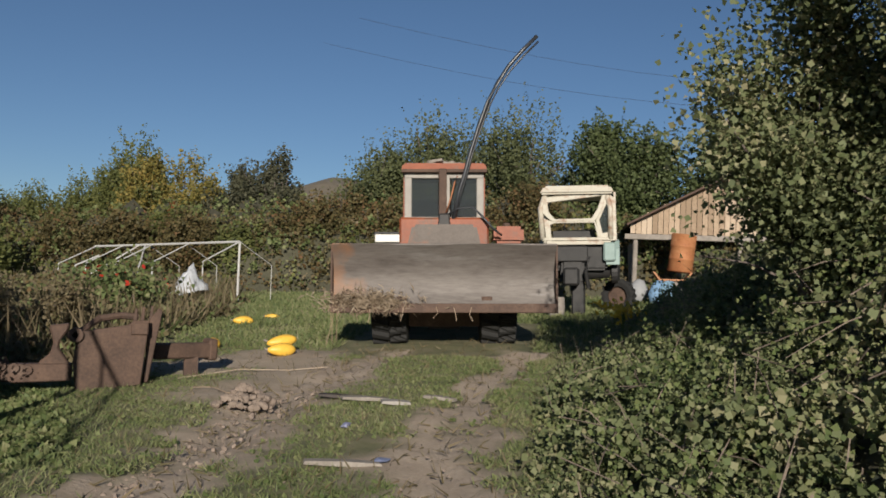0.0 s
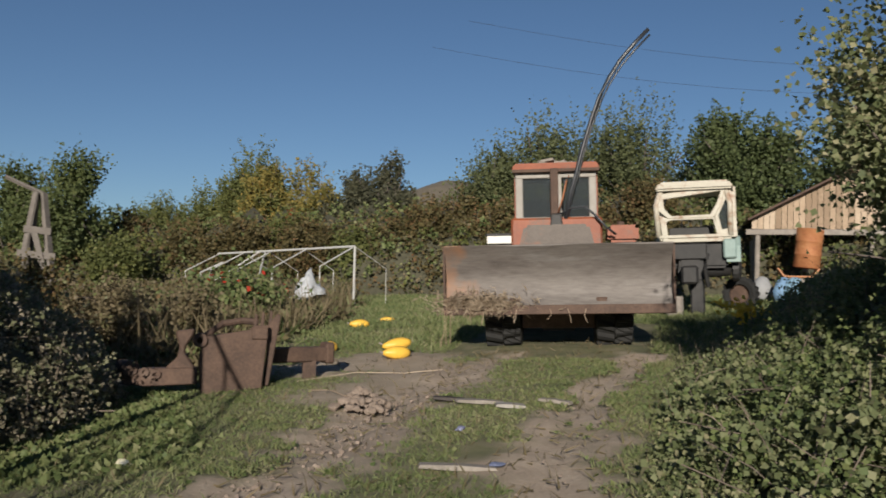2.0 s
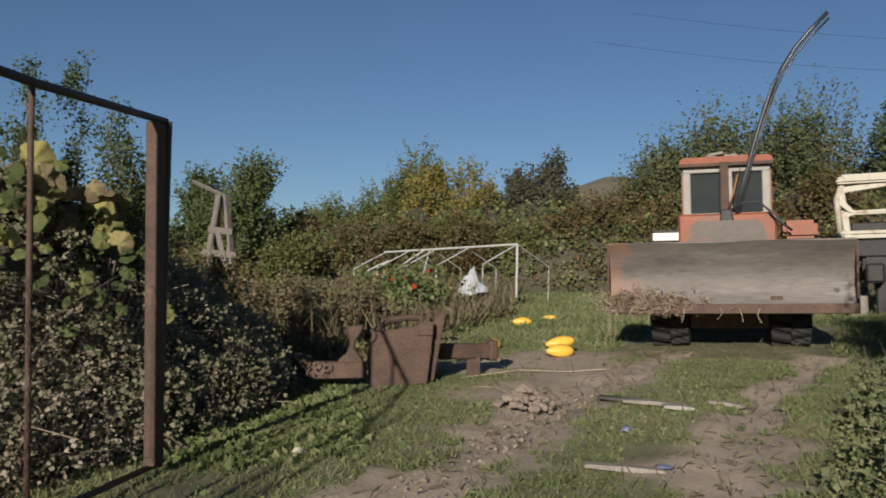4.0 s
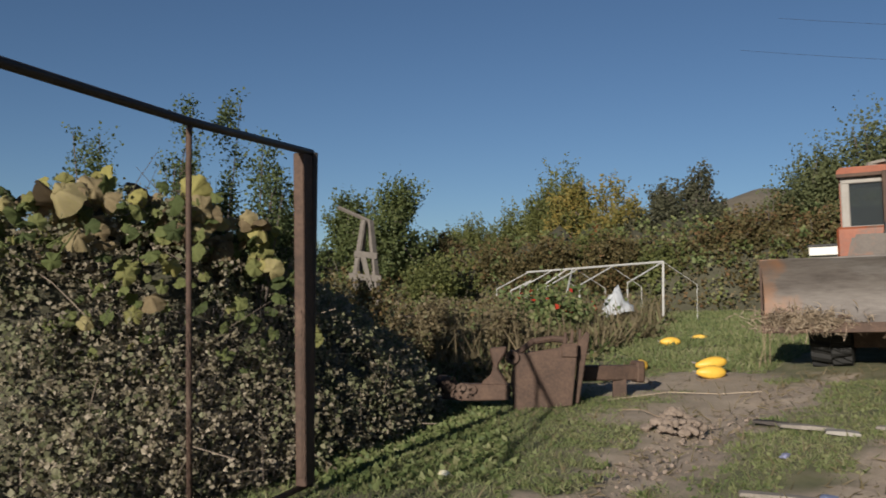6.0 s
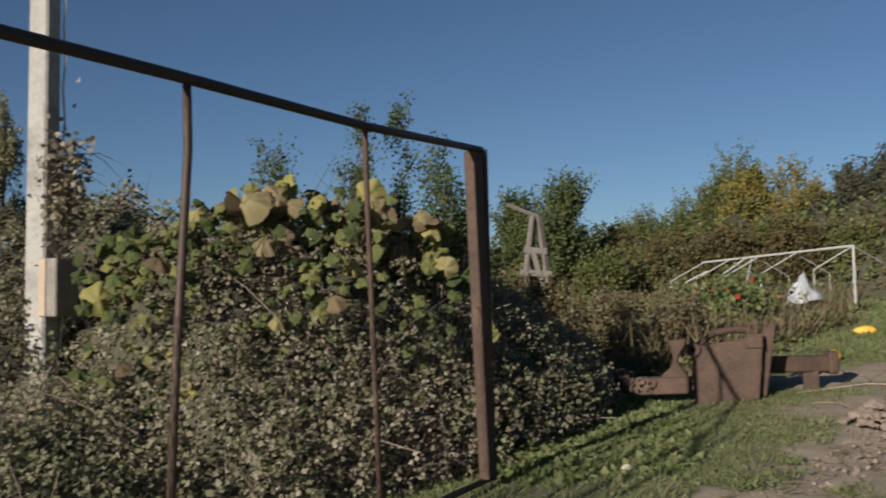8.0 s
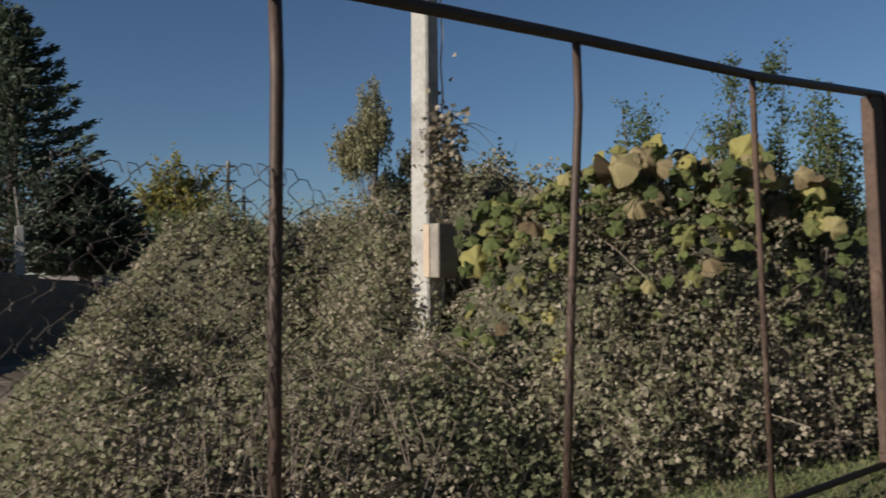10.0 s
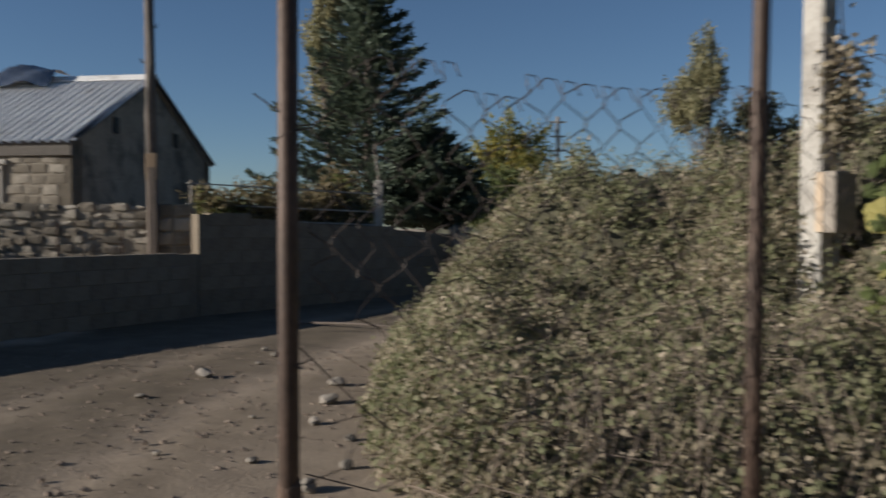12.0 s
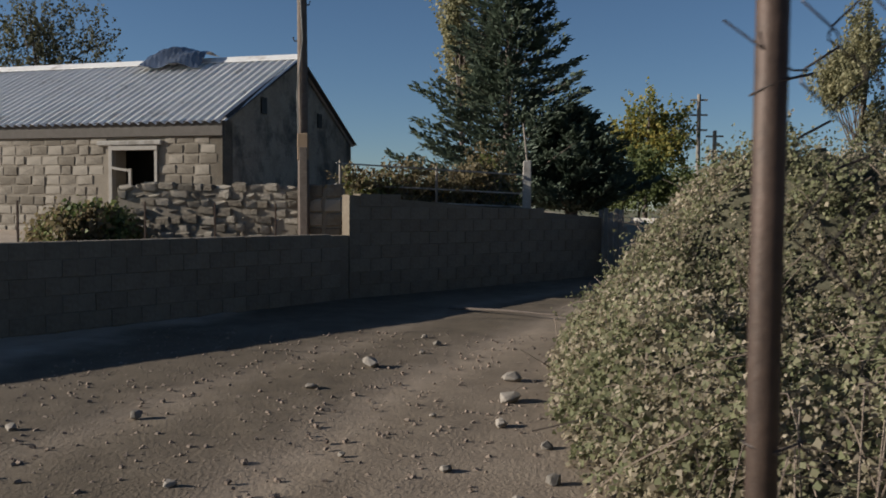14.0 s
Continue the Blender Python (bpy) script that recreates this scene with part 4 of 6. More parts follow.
# ---- dead canes at the foot of the brambles ----
dc = thing("dead_canes", (-4.9, 0.2, gz(-4.9, 0.2)), "tangle of dead bent canes at the foot of brambles", "canes", kind="stuff")
cm = Mesh()
r9 = random.Random(23)
for i in range(120):
    x, y = r9.uniform(-0.9, 0.8), r9.uniform(-0.55, 1.3)
    l, a, h = r9.uniform(0.3, 0.75), r9.gauss(2.4, 0.7), r9.uniform(0.15, 0.5)
    z = 0.25 + 0.25 * y + r9.uniform(-0.15, 0.25)
    cm.tube([(x, y, max(0.0, z - 0.2)), (x + 0.4 * l * math.cos(a), y + 0.4 * l * math.sin(a), z + 0.5 * h), (x + l * math.cos(a), y + l * math.sin(a), z + 0.3 * h), (x + 1.3 * l * math.cos(a), y + 1.3 * l * math.sin(a), z - 0.1 * h)], [0.0032, 0.003, 0.0025, 0.001], 4)
part("canes", cm, mat("bleached dead canes", [(0.11, 0.083, 0.063), (0.18, 0.14, 0.108), (0.25, 0.2, 0.155)], 0.85, scale=8), dc)["kind"] = "stuff"


# ---- tractor with dozer blade ----
def wheel(parent, x, y, r, w, name="wheel"):
    turn = Matrix.Translation((x, y, r)) @ Matrix.Rotation(radians(90), 4, "Y")
    wh = new(name)
    wh.parent, wh.matrix_basis = parent, turn
    n, tyre = 108, Mesh()
    prof = [(0.56, -0.42), (0.8, -0.5), (0.93, -0.46), (0.93, -0.24), (0.93, -0.02), (0.93, 0.02), (0.93, 0.24), (0.93, 0.46), (0.8, 0.5), (0.56, 0.42)]
    for q, h in prof:
        for k in range(n):
            skew = (k + abs(h) * 5 + (3 if h > 0 else 0)) % 6
            lug = 0.07 if q > 0.9 and skew < 2.6 else 0.0
            a = 2 * math.pi * k / n
            tyre.v.append((r * (q + lug) * math.cos(a), r * (q + lug) * math.sin(a), w * h))
    tyre.f += [(i * n + k, i * n + (k + 1) % n, (i + 1) * n + (k + 1) % n, (i + 1) * n + k) for i in range(len(prof) - 1) for k in range(n)]
    part("tyre", tyre, M_RUBBER, wh)
    part("rim", Mesh().lathe([(0.05, w * 0.1), (r * 0.2, w * 0.16), (r * 0.5, w * 0.06), (r * 0.57, w * 0.3), (r * 0.57, -w * 0.3), (r * 0.5, -w * 0.1), (0.05, -w * 0.1)], 20), M_RUST, wh)
    return wh


M_BLADE = mat("worn grey dozer steel", [(0.0731, 0.0611, 0.0533), (0.129, 0.112, 0.0989), (0.176, 0.157, 0.139)], 0.64, 0.2, 2.2, 0.1, stain=(0.22, 0.205, 0.19), stain_at=(0.55, 0.7), stain_scale=1.7)
_nt = M_BLADE.node_tree
_b = _nt.nodes["Principled BSDF"]
_co = [n for n in _nt.nodes if n.type == "TEX_COORD"][0]
_mp = _nt.nodes.new("ShaderNodeMapping")
_mp.inputs["Scale"].default_value = (0.3, 1.0, 1.7)
_nt.links.new(_co.outputs["Object"], _mp.inputs[0])
for _n in [n for n in _nt.nodes if n.type == "TEX_NOISE"]:
    _nt.links.new(_mp.outputs[0], _n.inputs["Vector"])
_sep = _nt.nodes.new("ShaderNodeSeparateXYZ")
_nt.links.new(_co.outputs["Object"], _sep.inputs[0])
_ns = _nt.nodes.new("ShaderNodeTexNoise")
_ns.inputs["Scale"].default_value, _ns.inputs["Detail"].default_value = 3.5, 8
_nt.links.new(_co.outputs["Object"], _ns.inputs["Vector"])
_ma = _nt.nodes.new("ShaderNodeMath")
_ma.operation, _ma.inputs[1].default_value = "MULTIPLY_ADD", -0.7
_nt.links.new(_sep.outputs[0], _ma.inputs[0])
_nt.links.new(_ns.outputs[0], _ma.inputs[2])
_rr = ramp_node(_nt, [(0, 0, 0), (1, 1, 1)], (0.0, 1.0))
_rr.color_ramp.elements[0].position, _rr.color_ramp.elements[1].position = 0.72, 0.9
_sc = _nt.nodes.new("ShaderNodeMath")
_sc.operation, _sc.inputs[1].default_value = "MULTIPLY", 0.55
_nt.links.new(_ma.outputs[0], _sc.inputs[0])
_nt.links.new(_sc.outputs[0], _rr.inputs[0])
_mx = _nt.nodes.new("ShaderNodeMix")
_mx.data_type = "RGBA"
_nt.links.new(_rr.outputs[0], _mx.inputs[0])
_nt.links.new(_b.inputs["Base Color"].links[0].from_socket, _mx.inputs[6])
_mx.inputs[7].default_value = (0.24, 0.125, 0.068, 1)
_nt.links.new(_mx.outputs[2], _b.inputs["Base Color"])

tr = thing("dozer_tractor", pose(-1.545, 11.3, 0.62, 0, -2, 8), "old faded red wheeled tractor with a wide dozer blade", "tractor")
bl = Mesh()
nz, nx = 14, 24
for back in (0.0, 0.03):
    n0 = len(bl.v)
    for j in range(nz + 1):
        q = j / nz
        z = 0.53 + 0.83 * q
        y = 0.17 * (1 - (2 * q - 0.9) ** 2) - 0.04 * q
        bl.v += [(-1.435 + 2.87 * i / nx, y + back, z + 0.01 * math.sin(i * 0.5) * (j == nz)) for i in range(nx + 1)]
    for j in range(nz):
        for i in range(nx):
            a = n0 + j * (nx + 1) + i
            bl.f.append((a, a + 1, a + nx + 2, a + nx + 1) if not back else (a, a + nx + 1, a + nx + 2, a + 1))
blade = part("blade", bl, M_BLADE, tr, "wide curved steel dozer blade, rusty at one end", soft=True)
part("cutting_edge", Mesh().box((0, -0.02, 0.55), (2.9, 0.035, 0.12), Matrix.Rotation(radians(-14), 4, "X")), M_RUST, blade, "rusty cutting edge", 0.006)
part("top_lip", Mesh().box((0, 0.06, 1.365), (2.88, 0.13, 0.025)), M_BLADE, blade, bevel=0.005)
for x in (-1.44, 1.44):
    part("end_plate", Mesh().slab([(-0.02, 0.5), (0.22, 0.55), (0.24, 1.3), (0.0, 1.37)], 0.025, Matrix.Translation((x, 0, 0)) @ Matrix.Rotation(radians(90), 4, "Z")), M_RUST, blade)
for x in (-0.55, 0.55):
    part("push_arm", Mesh().box((x, 0.95, 0.62), (0.14, 1.7, 0.16)), M_RUST, tr, bevel=0.01)
part("chassis", Mesh().box((0, 2.2, 0.78), (0.62, 3.6, 0.42)), M_BLACK, tr, bevel=0.03)
part("differential", Mesh().box((0, 1.0, 0.5), (0.55, 0.55, 0.5), taper=(0.8, 0.8)), M_BLACK, tr, bevel=0.06, segs=2)
part("axle", Mesh().tube([(-0.62, 1.0, 0.58), (0.62, 1.0, 0.58)], 0.11, 10), M_BLACK, tr)
part("rear_axle", Mesh().tube([(-0.62, 3.4, 0.66), (0.62, 3.4, 0.66)], 0.13, 10), M_BLACK, tr)
for x in (-0.74, 0.74):
    wheel(tr, x, 1.12, 0.6, 0.5)
    wheel(tr, x * 1.08, 3.4, 0.66, 0.45)
part("hood", Mesh().box((0, 1.25, 1.42), (1.1, 1.4, 0.5), taper=(0.78, 0.95)), mat("dusty grey hood", [(0.06, 0.048, 0.04), (0.11, 0.09, 0.074)], 0.6, 0.2, 4, 0.2, stain=(0.2, 0.08, 0.04), stain_at=(0.55, 0.7)), tr, "dusty grey sloping hood", 0.04, segs=2)
part("cowl", Mesh().box((0, 2.1, 1.62), (1.34, 0.35, 0.5)), M_RED, tr, bevel=0.03)
cab = part("cab", Mesh().box((0, 2.95, 1.62), (1.38, 1.36, 0.46)), M_RED, tr, "faded red cab with grey window frames", 0.03)
cab.matrix_basis = Matrix.Diagonal((0.92, 1, 1, 1))
part("belly_plate", Mesh().box((0, 0.62, 0.5), (0.95, 0.05, 0.42), Matrix.Rotation(radians(12), 4, "X")), M_RUST, tr, "rusty red belly plate", 0.01)
for x, y, w in ((-0.6, 2.27, 0.12), (0.6, 2.27, 0.12), (-0.64, 3.6, 0.08), (0.64, 3.6, 0.08)):
    part("pillar", Mesh().box((x, y, 2.22), (w, 0.09, 0.78)), M_GREYPAINT if y < 3 else M_RED, cab, bevel=0.012)
for x in (-0.67, 0.67):
    part("door_edge", Mesh().box((x, 2.34, 2.15), (0.03, 0.07, 0.95)), M_RED, cab, bevel=0.006)
part("window_head", Mesh().box((0, 2.25, 2.545), (1.32, 0.07, 0.1)), M_GREYPAINT, cab, "bleached grey window frame", 0.01)
part("window_sill", Mesh().box((0, 2.25, 1.865), (1.32, 0.08, 0.07)), M_GREYPAINT, cab, bevel=0.01)
part("window_bar", Mesh().box((0.06, 2.24, 2.2), (0.07, 0.06, 0.62)), M_GREYPAINT, cab, bevel=0.006)
for x, w in ((-0.27, 0.56), (0.33, 0.42)):
    part("windscreen", Mesh().box((x, 2.27, 2.2), (w, 0.008, 0.6)), M_GLASS, cab)
part("back_wall", Mesh().box((0, 3.62, 2.05), (1.2, 0.04, 0.5)), M_BLACK, cab)
part("seat", Mesh().box((0, 3.1, 1.98), (0.5, 0.45, 0.3)), M_BLACK, cab, bevel=0.05, segs=2)
part("roof", Mesh().box((0, 2.92, 2.66), (1.44, 1.56, 0.13), taper=(0.95, 0.95)), M_RED, cab, bevel=0.025, segs=2)
part("roof_rim", Mesh().box((0, 2.13, 2.6), (1.42, 0.03, 0.05)), M_RUST, cab, bevel=0.006)
rub = Mesh()
rd = random.Random(3)
for i in range(26):
    rub.box((rd.uniform(-0.35, 0.45), rd.uniform(2.5, 3.2), 2.74 + 0.06 * rd.random()), (rd.uniform(0.1, 0.3), rd.uniform(0.05, 0.15), 0.04), pose(0, 0, 0, rd.uniform(-20, 20), rd.uniform(-14, 14), rd.uniform(0, 180)))
tagged(part("roof_litter", rub, M_WOOD), "dry brown litter lying on the tractor roof", "litter").matrix_basis = tr.matrix_basis.copy()
part("channel_post", Mesh().box((-0.02, 2.06, 2.22), (0.12, 0.08, 0.8)), M_RUST, tr, "rusty steel channel standing before the windscreen", 0.01)
part("post_foot", Mesh().box((0.0, 1.98, 1.82), (0.2, 0.16, 0.22), taper=(0.8, 0.8)), M_BLACK, tr, bevel=0.02)
part("fuel_tank", Mesh().box((0.98, 2.3, 1.62), (0.46, 0.5, 0.26)), M_RED, tr, "orange-red fuel tank", 0.05, segs=2)
part("tank_cap", Mesh().lathe([(0.06, 0), (0.06, 0.05), (0.03, 0.06)], 12, Matrix.Translation((0.95, 2.2, 1.75))), M_RUST, tr)
part("battery_box", Mesh().box((-0.82, 2.2, 1.56), (0.44, 0.4, 0.12)), M_WHITE, tr, "white battery box", 0.01)
part("box_lid", Mesh().box((-0.82, 2.2, 1.64), (0.46, 0.42, 0.035)), M_BLACK, tr, bevel=0.006)
part("hydraulic_hose", Mesh().tube([(0.03, 1.98, 1.9), (0.2, 1.92, 2.0), (0.42, 1.9, 2.02), (0.55, 1.85, 1.9), (0.72, 1.8, 1.7), (0.86, 1.9, 1.6)], 0.017, 8), M_HOSE, tr, soft=True)
part("hydraulic_hose", Mesh().tube([(0.03, 1.98, 1.95), (0.1, 1.9, 2.15), (0.16, 1.95, 2.4), (0.2, 2.0, 2.5)], 0.012, 8), mat("orange cable", [(0.28, 0.1, 0.04), (0.36, 0.15, 0.07)], 0.6), tr, soft=True)
hose = [(0.14, 1.95, 1.85), (0.22, 1.93, 2.25), (0.3, 1.92, 2.5), (0.4, 1.92, 2.87), (0.52, 1.92, 3.25), (0.66, 1.92, 3.62), (0.8, 1.92, 3.9), (0.97, 1.92, 4.16), (1.18, 1.92, 4.4), (1.4, 1.92, 4.62)]
lp = thing("plastic_pipe", tr.matrix_basis.copy(), "long bent black plastic pipes standing on the tractor", "pipe")
part("pipe", Mesh().tube(hose, 0.03, 10), M_HOSE, lp, soft=True)
part("pipe", Mesh().tube([(x + 0.025, y + 0.05, z * 0.985) for x, y, z in hose], 0.016, 10), M_HOSE, lp, soft=True)
r4 = np.random.default_rng(41)
sp = r4.normal(0, 1, (1300, 3)) * (0.27, 0.035, 0.07) + (-1.0, -0.02, 0.62)
sp[:, 2] = np.maximum(sp[:, 2], 0.54)
straw = leaves("straw_clump", r4, sp, r4.normal(size=sp.shape) * (1, 0.4, 0.7), 0.13 * r4.uniform(0.4, 1.3, len(sp)), leaf_mat("pale straw", [(0.2, 0.15, 0.1), (0.34, 0.27, 0.19), (0.42, 0.35, 0.26)]), None, 0.07)
straw.matrix_basis = tr.matrix_basis.copy()
tagged(straw, "dry straw and roots caught on the dozer blade", "straw", kind="stuff")
for x in (-1.44, -1.4, -1.36, -0.95, -0.6, -0.52, -0.1, 0.12, 0.35):
    l = rd.uniform(0.25, 0.5) if x < -1.3 else rd.uniform(0.06, 0.2)
    part("hanging_root", Mesh().tube([(x, -0.05, 0.56), (x + rd.uniform(-0.03, 0.03), -0.06, 0.56 - l * 0.5), (x + rd.uniform(-0.06, 0.06), -0.05, 0.56 - l)], 0.004, 4), M_PLANK, tr)

# ---- white tractor ----
wt = thing("tractor", pose(0.2, 17.4, 1.03, 0, -2, -2), "stripped old tractor with a rusty cream cab", "tractor")
wc = part("cab", Mesh().box((-0.02, 0.6, 1.42), (1.3, 1.2, 0.1)), M_CREAM, wt, "rusty cream cab without glass", 0.02)
part("cab_roof", Mesh().box((-0.02, 0.58, 2.4), (1.44, 1.44, 0.17), taper=(0.88, 0.92)), M_CREAM, wc, bevel=0.04, segs=2)
for pts in ([(-0.68, 0, 1.45), (-0.72, 0, 2.05), (-0.6, 0.02, 2.4)], [(0.62, 0, 1.45), (0.62, 0, 2.05), (0.53, 0.02, 2.4)], [(0.66, 1.2, 1.45), (0.66, 1.2, 2.1), (0.56, 1.18, 2.4)], [(-0.68, 1.2, 1.45), (-0.7, 1.2, 2.1), (-0.6, 1.18, 2.4)]):
    part("pillar", Mesh().tube(pts, 0.055, 8), M_CREAM, wc, soft=True)
part("upper_window_frame", Mesh().ring([(-0.7, 2.26), (0.56, 2.38), (0.46, 2.0), (0.33, 1.79), (-0.5, 1.79), (-0.68, 1.95)], [(-0.58, 2.16), (0.46, 2.28), (0.38, 2.05), (0.26, 1.85), (-0.44, 1.84), (-0.56, 1.98)], 0.06), M_CREAM, wc, bevel=0.012)
part("lower_window_frame", Mesh().ring([(-0.66, 1.86), (-0.5, 1.795), (0.33, 1.795), (0.5, 1.34), (-0.6, 1.34)], [(-0.53, 1.73), (-0.44, 1.76), (0.31, 1.76), (0.39, 1.4), (-0.5, 1.4)], 0.05), M_CREAM, wc, bevel=0.01)
part("corner_window_frame", Mesh().ring([(0.57, 2.36), (0.72, 2.2), (0.74, 1.42), (0.44, 1.4), (0.34, 1.8)], [(0.57, 2.18), (0.63, 2.12), (0.65, 1.6), (0.47, 1.56), (0.41, 1.82)], 0.05, Matrix.Translation((0, 0.02, 0))), M_CREAM, wc, bevel=0.01)
part("side_panel", Mesh().ring([(0.02, 2.36), (1.2, 2.36), (1.24, 1.42), (0.02, 1.42)], [(0.16, 2.24), (1.08, 2.24), (1.12, 1.66), (0.2, 1.66)], 0.05, Matrix.Translation((0.7, 0, 0)) @ Matrix.Rotation(radians(90), 4, "Z")), M_CREAM, wc, bevel=0.01)
part("side_panel", Mesh().ring([(0.02, 2.3), (1.2, 2.3), (1.24, 1.42), (0.02, 1.42)], [(0.16, 2.2), (1.08, 2.2), (1.12, 1.66), (0.2, 1.66)], 0.05, Matrix.Translation((-0.68, 0, 0)) @ Matrix.Rotation(radians(90), 4, "Z")), M_CREAM, wc, bevel=0.01)
part("corner_glass", Mesh().slab([(0.57, 2.18), (0.63, 2.12), (0.65, 1.6), (0.47, 1.56), (0.41, 1.82)], 0.006, Matrix.Translation((0, 0.03, 0))), M_GLASS, wc)
part("rear_panel", Mesh().slab([(-0.5, 1.4), (0.39, 1.4), (0.31, 1.74), (-0.5, 1.72)], 0.02, Matrix.Translation((0, 0.4, -0.08))), M_BLACK, wc)
part("sill", Mesh().box((-0.03, 0, 1.45), (1.3, 0.07, 0.06)), M_CREAM, wc, bevel=0.01)
part("rear_side_rail", Mesh().tube([(0.62, 0, 1.5), (0.66, 1.2, 1.5)], 0.04, 6), M_CREAM, wc)
for x in (-0.62, 0.66):
    part("fender", Mesh().slab([(0.02, 0.95), (0.05, 1.25), (0.25, 1.43), (0.6, 1.48), (1.0, 1.36), (1.0, 1.3), (0.6, 1.43), (0.28, 1.38), (0.1, 1.22), (0.07, 0.95)], 0.26, Matrix.Translation((x, 0, 0)) @ Matrix.Rotation(radians(90), 4, "Z")), M_TEAL, wt, "faded teal fender", 0.012)
part("transmission_case", Mesh().box((-0.02, 0.35, 1.1), (1.16, 0.5, 0.5), taper=(1.05, 1)), M_BLACK, wt, bevel=0.05, segs=2)
part("fender_skirt", Mesh().box((0.6, 0.0, 1.2), (0.24, 0.1, 0.36)), M_TEAL, wt, bevel=0.03)
part("gearbox", Mesh().box((-0.1, 0.7, 0.9), (0.5, 1.6, 0.62), taper=(0.8, 1)), M_BLACK, wt, bevel=0.05, segs=2)
part("axle_housing", Mesh().tube([(-0.6, 0.45, 0.82), (-0.3, 0.45, 0.85), (0.3, 0.45, 0.85), (0.62, 0.45, 0.82)], [0.11, 0.17, 0.17, 0.11], 12), M_BLACK, wt, soft=True)
part("hub", Mesh().lathe([(0.05, -0.1), (0.22, -0.08), (0.22, 0.03), (0.12, 0.08)], 16, pose(0.72, 0.45, 0.82, 0, 90, 0)), M_BLACK, wt)
part("rear_plate", Mesh().box((-0.12, -0.1, 1.16), (0.62, 0.08, 0.3)), M_BLACK, wt, bevel=0.02)
part("hitch", Mesh().box((-0.12, -0.25, 0.72), (0.3, 0.35, 0.34)), M_BLACK, wt, bevel=0.04)
for x in (-0.4, 0.2):
    part("lift_arm", Mesh().tube([(x, -0.1, 1.1), (x - 0.05, -0.3, 0.8), (x, -0.2, 0.5)], 0.04, 6), M_BLACK, wt)
part("support_leg", Mesh().box((0.0, 0.1, 0.3), (0.26, 0.3, 0.62)), M_BLACK, wt, bevel=0.03)
part("steering_wheel", Mesh().tube([(-0.1 + 0.19 * math.cos(a), 0.75 + 0.05 * math.sin(a), 1.75 + 0.17 * math.sin(a)) for a in np.linspace(0, 6.3, 17)], 0.016, 6), M_BLACK, wt)
stump = thing("wooden_block", (-0.22, 17.15, gz(-0.22, 17.15)), "round sawn wooden block beside the stripped tractor", "block")
part("log", Mesh().lathe([(0.15, -0.05), (0.16, 0.1), (0.15, 0.34), (0.14, 0.36)], 14), M_WOOD, stump)
wheel(tagged(new("loose_wheel"), "dark old tyre leaning beside the tractor", "wheel"), 0, 0, 0.34, 0.22).parent.matrix_basis = pose(1.0, 18.3, gz(1.0, 18.3) - 0.02, 0, 0, 70)

# ---- plank shed ----
sh = thing("shed", (1.4, 22.0, gz(2.5, 22)), "ramshackle shed with a gable of pale planks", "shed")
zz = gz(2.5, 22)
for i in range(26):
    x = 0.1 + i * 0.13
    top = min(3.2 + 0.52 * x, 4.9) - zz
    part("plank", Mesh().box((x, rd.uniform(-0.015, 0.015), (top + 2.92 - zz) / 2), (0.118, 0.025, top - 2.92 + zz + rd.uniform(-0.05, 0.02))), M_PLANK, sh)
part("roof", Mesh().box((1.75, 1.2, 3.12 + 0.96 - zz), (4.1, 3.0, 0.05), Matrix.Rotation(radians(-27.5), 4, "Y")), M_RUST, sh, "rusty sheet roof", 0.008)
part("beam", Mesh().box((1.7, -0.04, 2.86 - zz), (3.6, 0.12, 0.13)), M_WOOD, sh, bevel=0.01)
for x in (0.15, 1.2, 2.6, 3.4):
    part("post", Mesh().tube([(x, 0, -0.2), (x + 0.02, 0, 2.84 - zz)], 0.06, 8), M_WOOD, sh)
# Black on the back wall stands in for shade inside the shed.
part("back_wall", Mesh().box((1.8, 2.4, 0.7), (3.4, 0.08, 1.9)), M_BLACK, sh)
part("side_wall", Mesh().box((0.1, 1.4, 0.6), (0.08, 2.2, 1.5)), M_WOOD, sh)
bar = thing("barrel", pose(2.55, 21.4, gz(2.5, 21.4) + 0.7, 0, 6, 0), "rusty orange steel barrel propped on scrap", "barrel")
part("drum", Mesh().lathe([(0.27, 0), (0.29, 0.02), (0.285, 0.28), (0.3, 0.3), (0.285, 0.32), (0.285, 0.58), (0.3, 0.6), (0.285, 0.62), (0.29, 0.88), (0.25, 0.87)], 20), mat("orange rust", [(0.2, 0.07, 0.03), (0.32, 0.13, 0.05), (0.4, 0.2, 0.09)], 0.7, 0.2, 4, 0.3), bar, soft=True)
tray = thing("metal_tray", (2.35, 21.2, gz(2.4, 21.2) + 0.5), "rusty orange metal trough", "trough")
part("trough", Mesh().slab([(-0.45, 0.2), (-0.3, 0), (0.3, 0), (0.45, 0.2), (0.4, 0.2), (0.28, 0.04), (-0.28, 0.04), (-0.4, 0.2)], 0.5), mat("orange paint rust", [(0.26, 0.1, 0.04), (0.38, 0.19, 0.09)], 0.7), tray)
part("stand", Mesh().box((0, 0, -0.25), (0.5, 0.4, 0.5)), M_WOOD, tray, bevel=0.02)
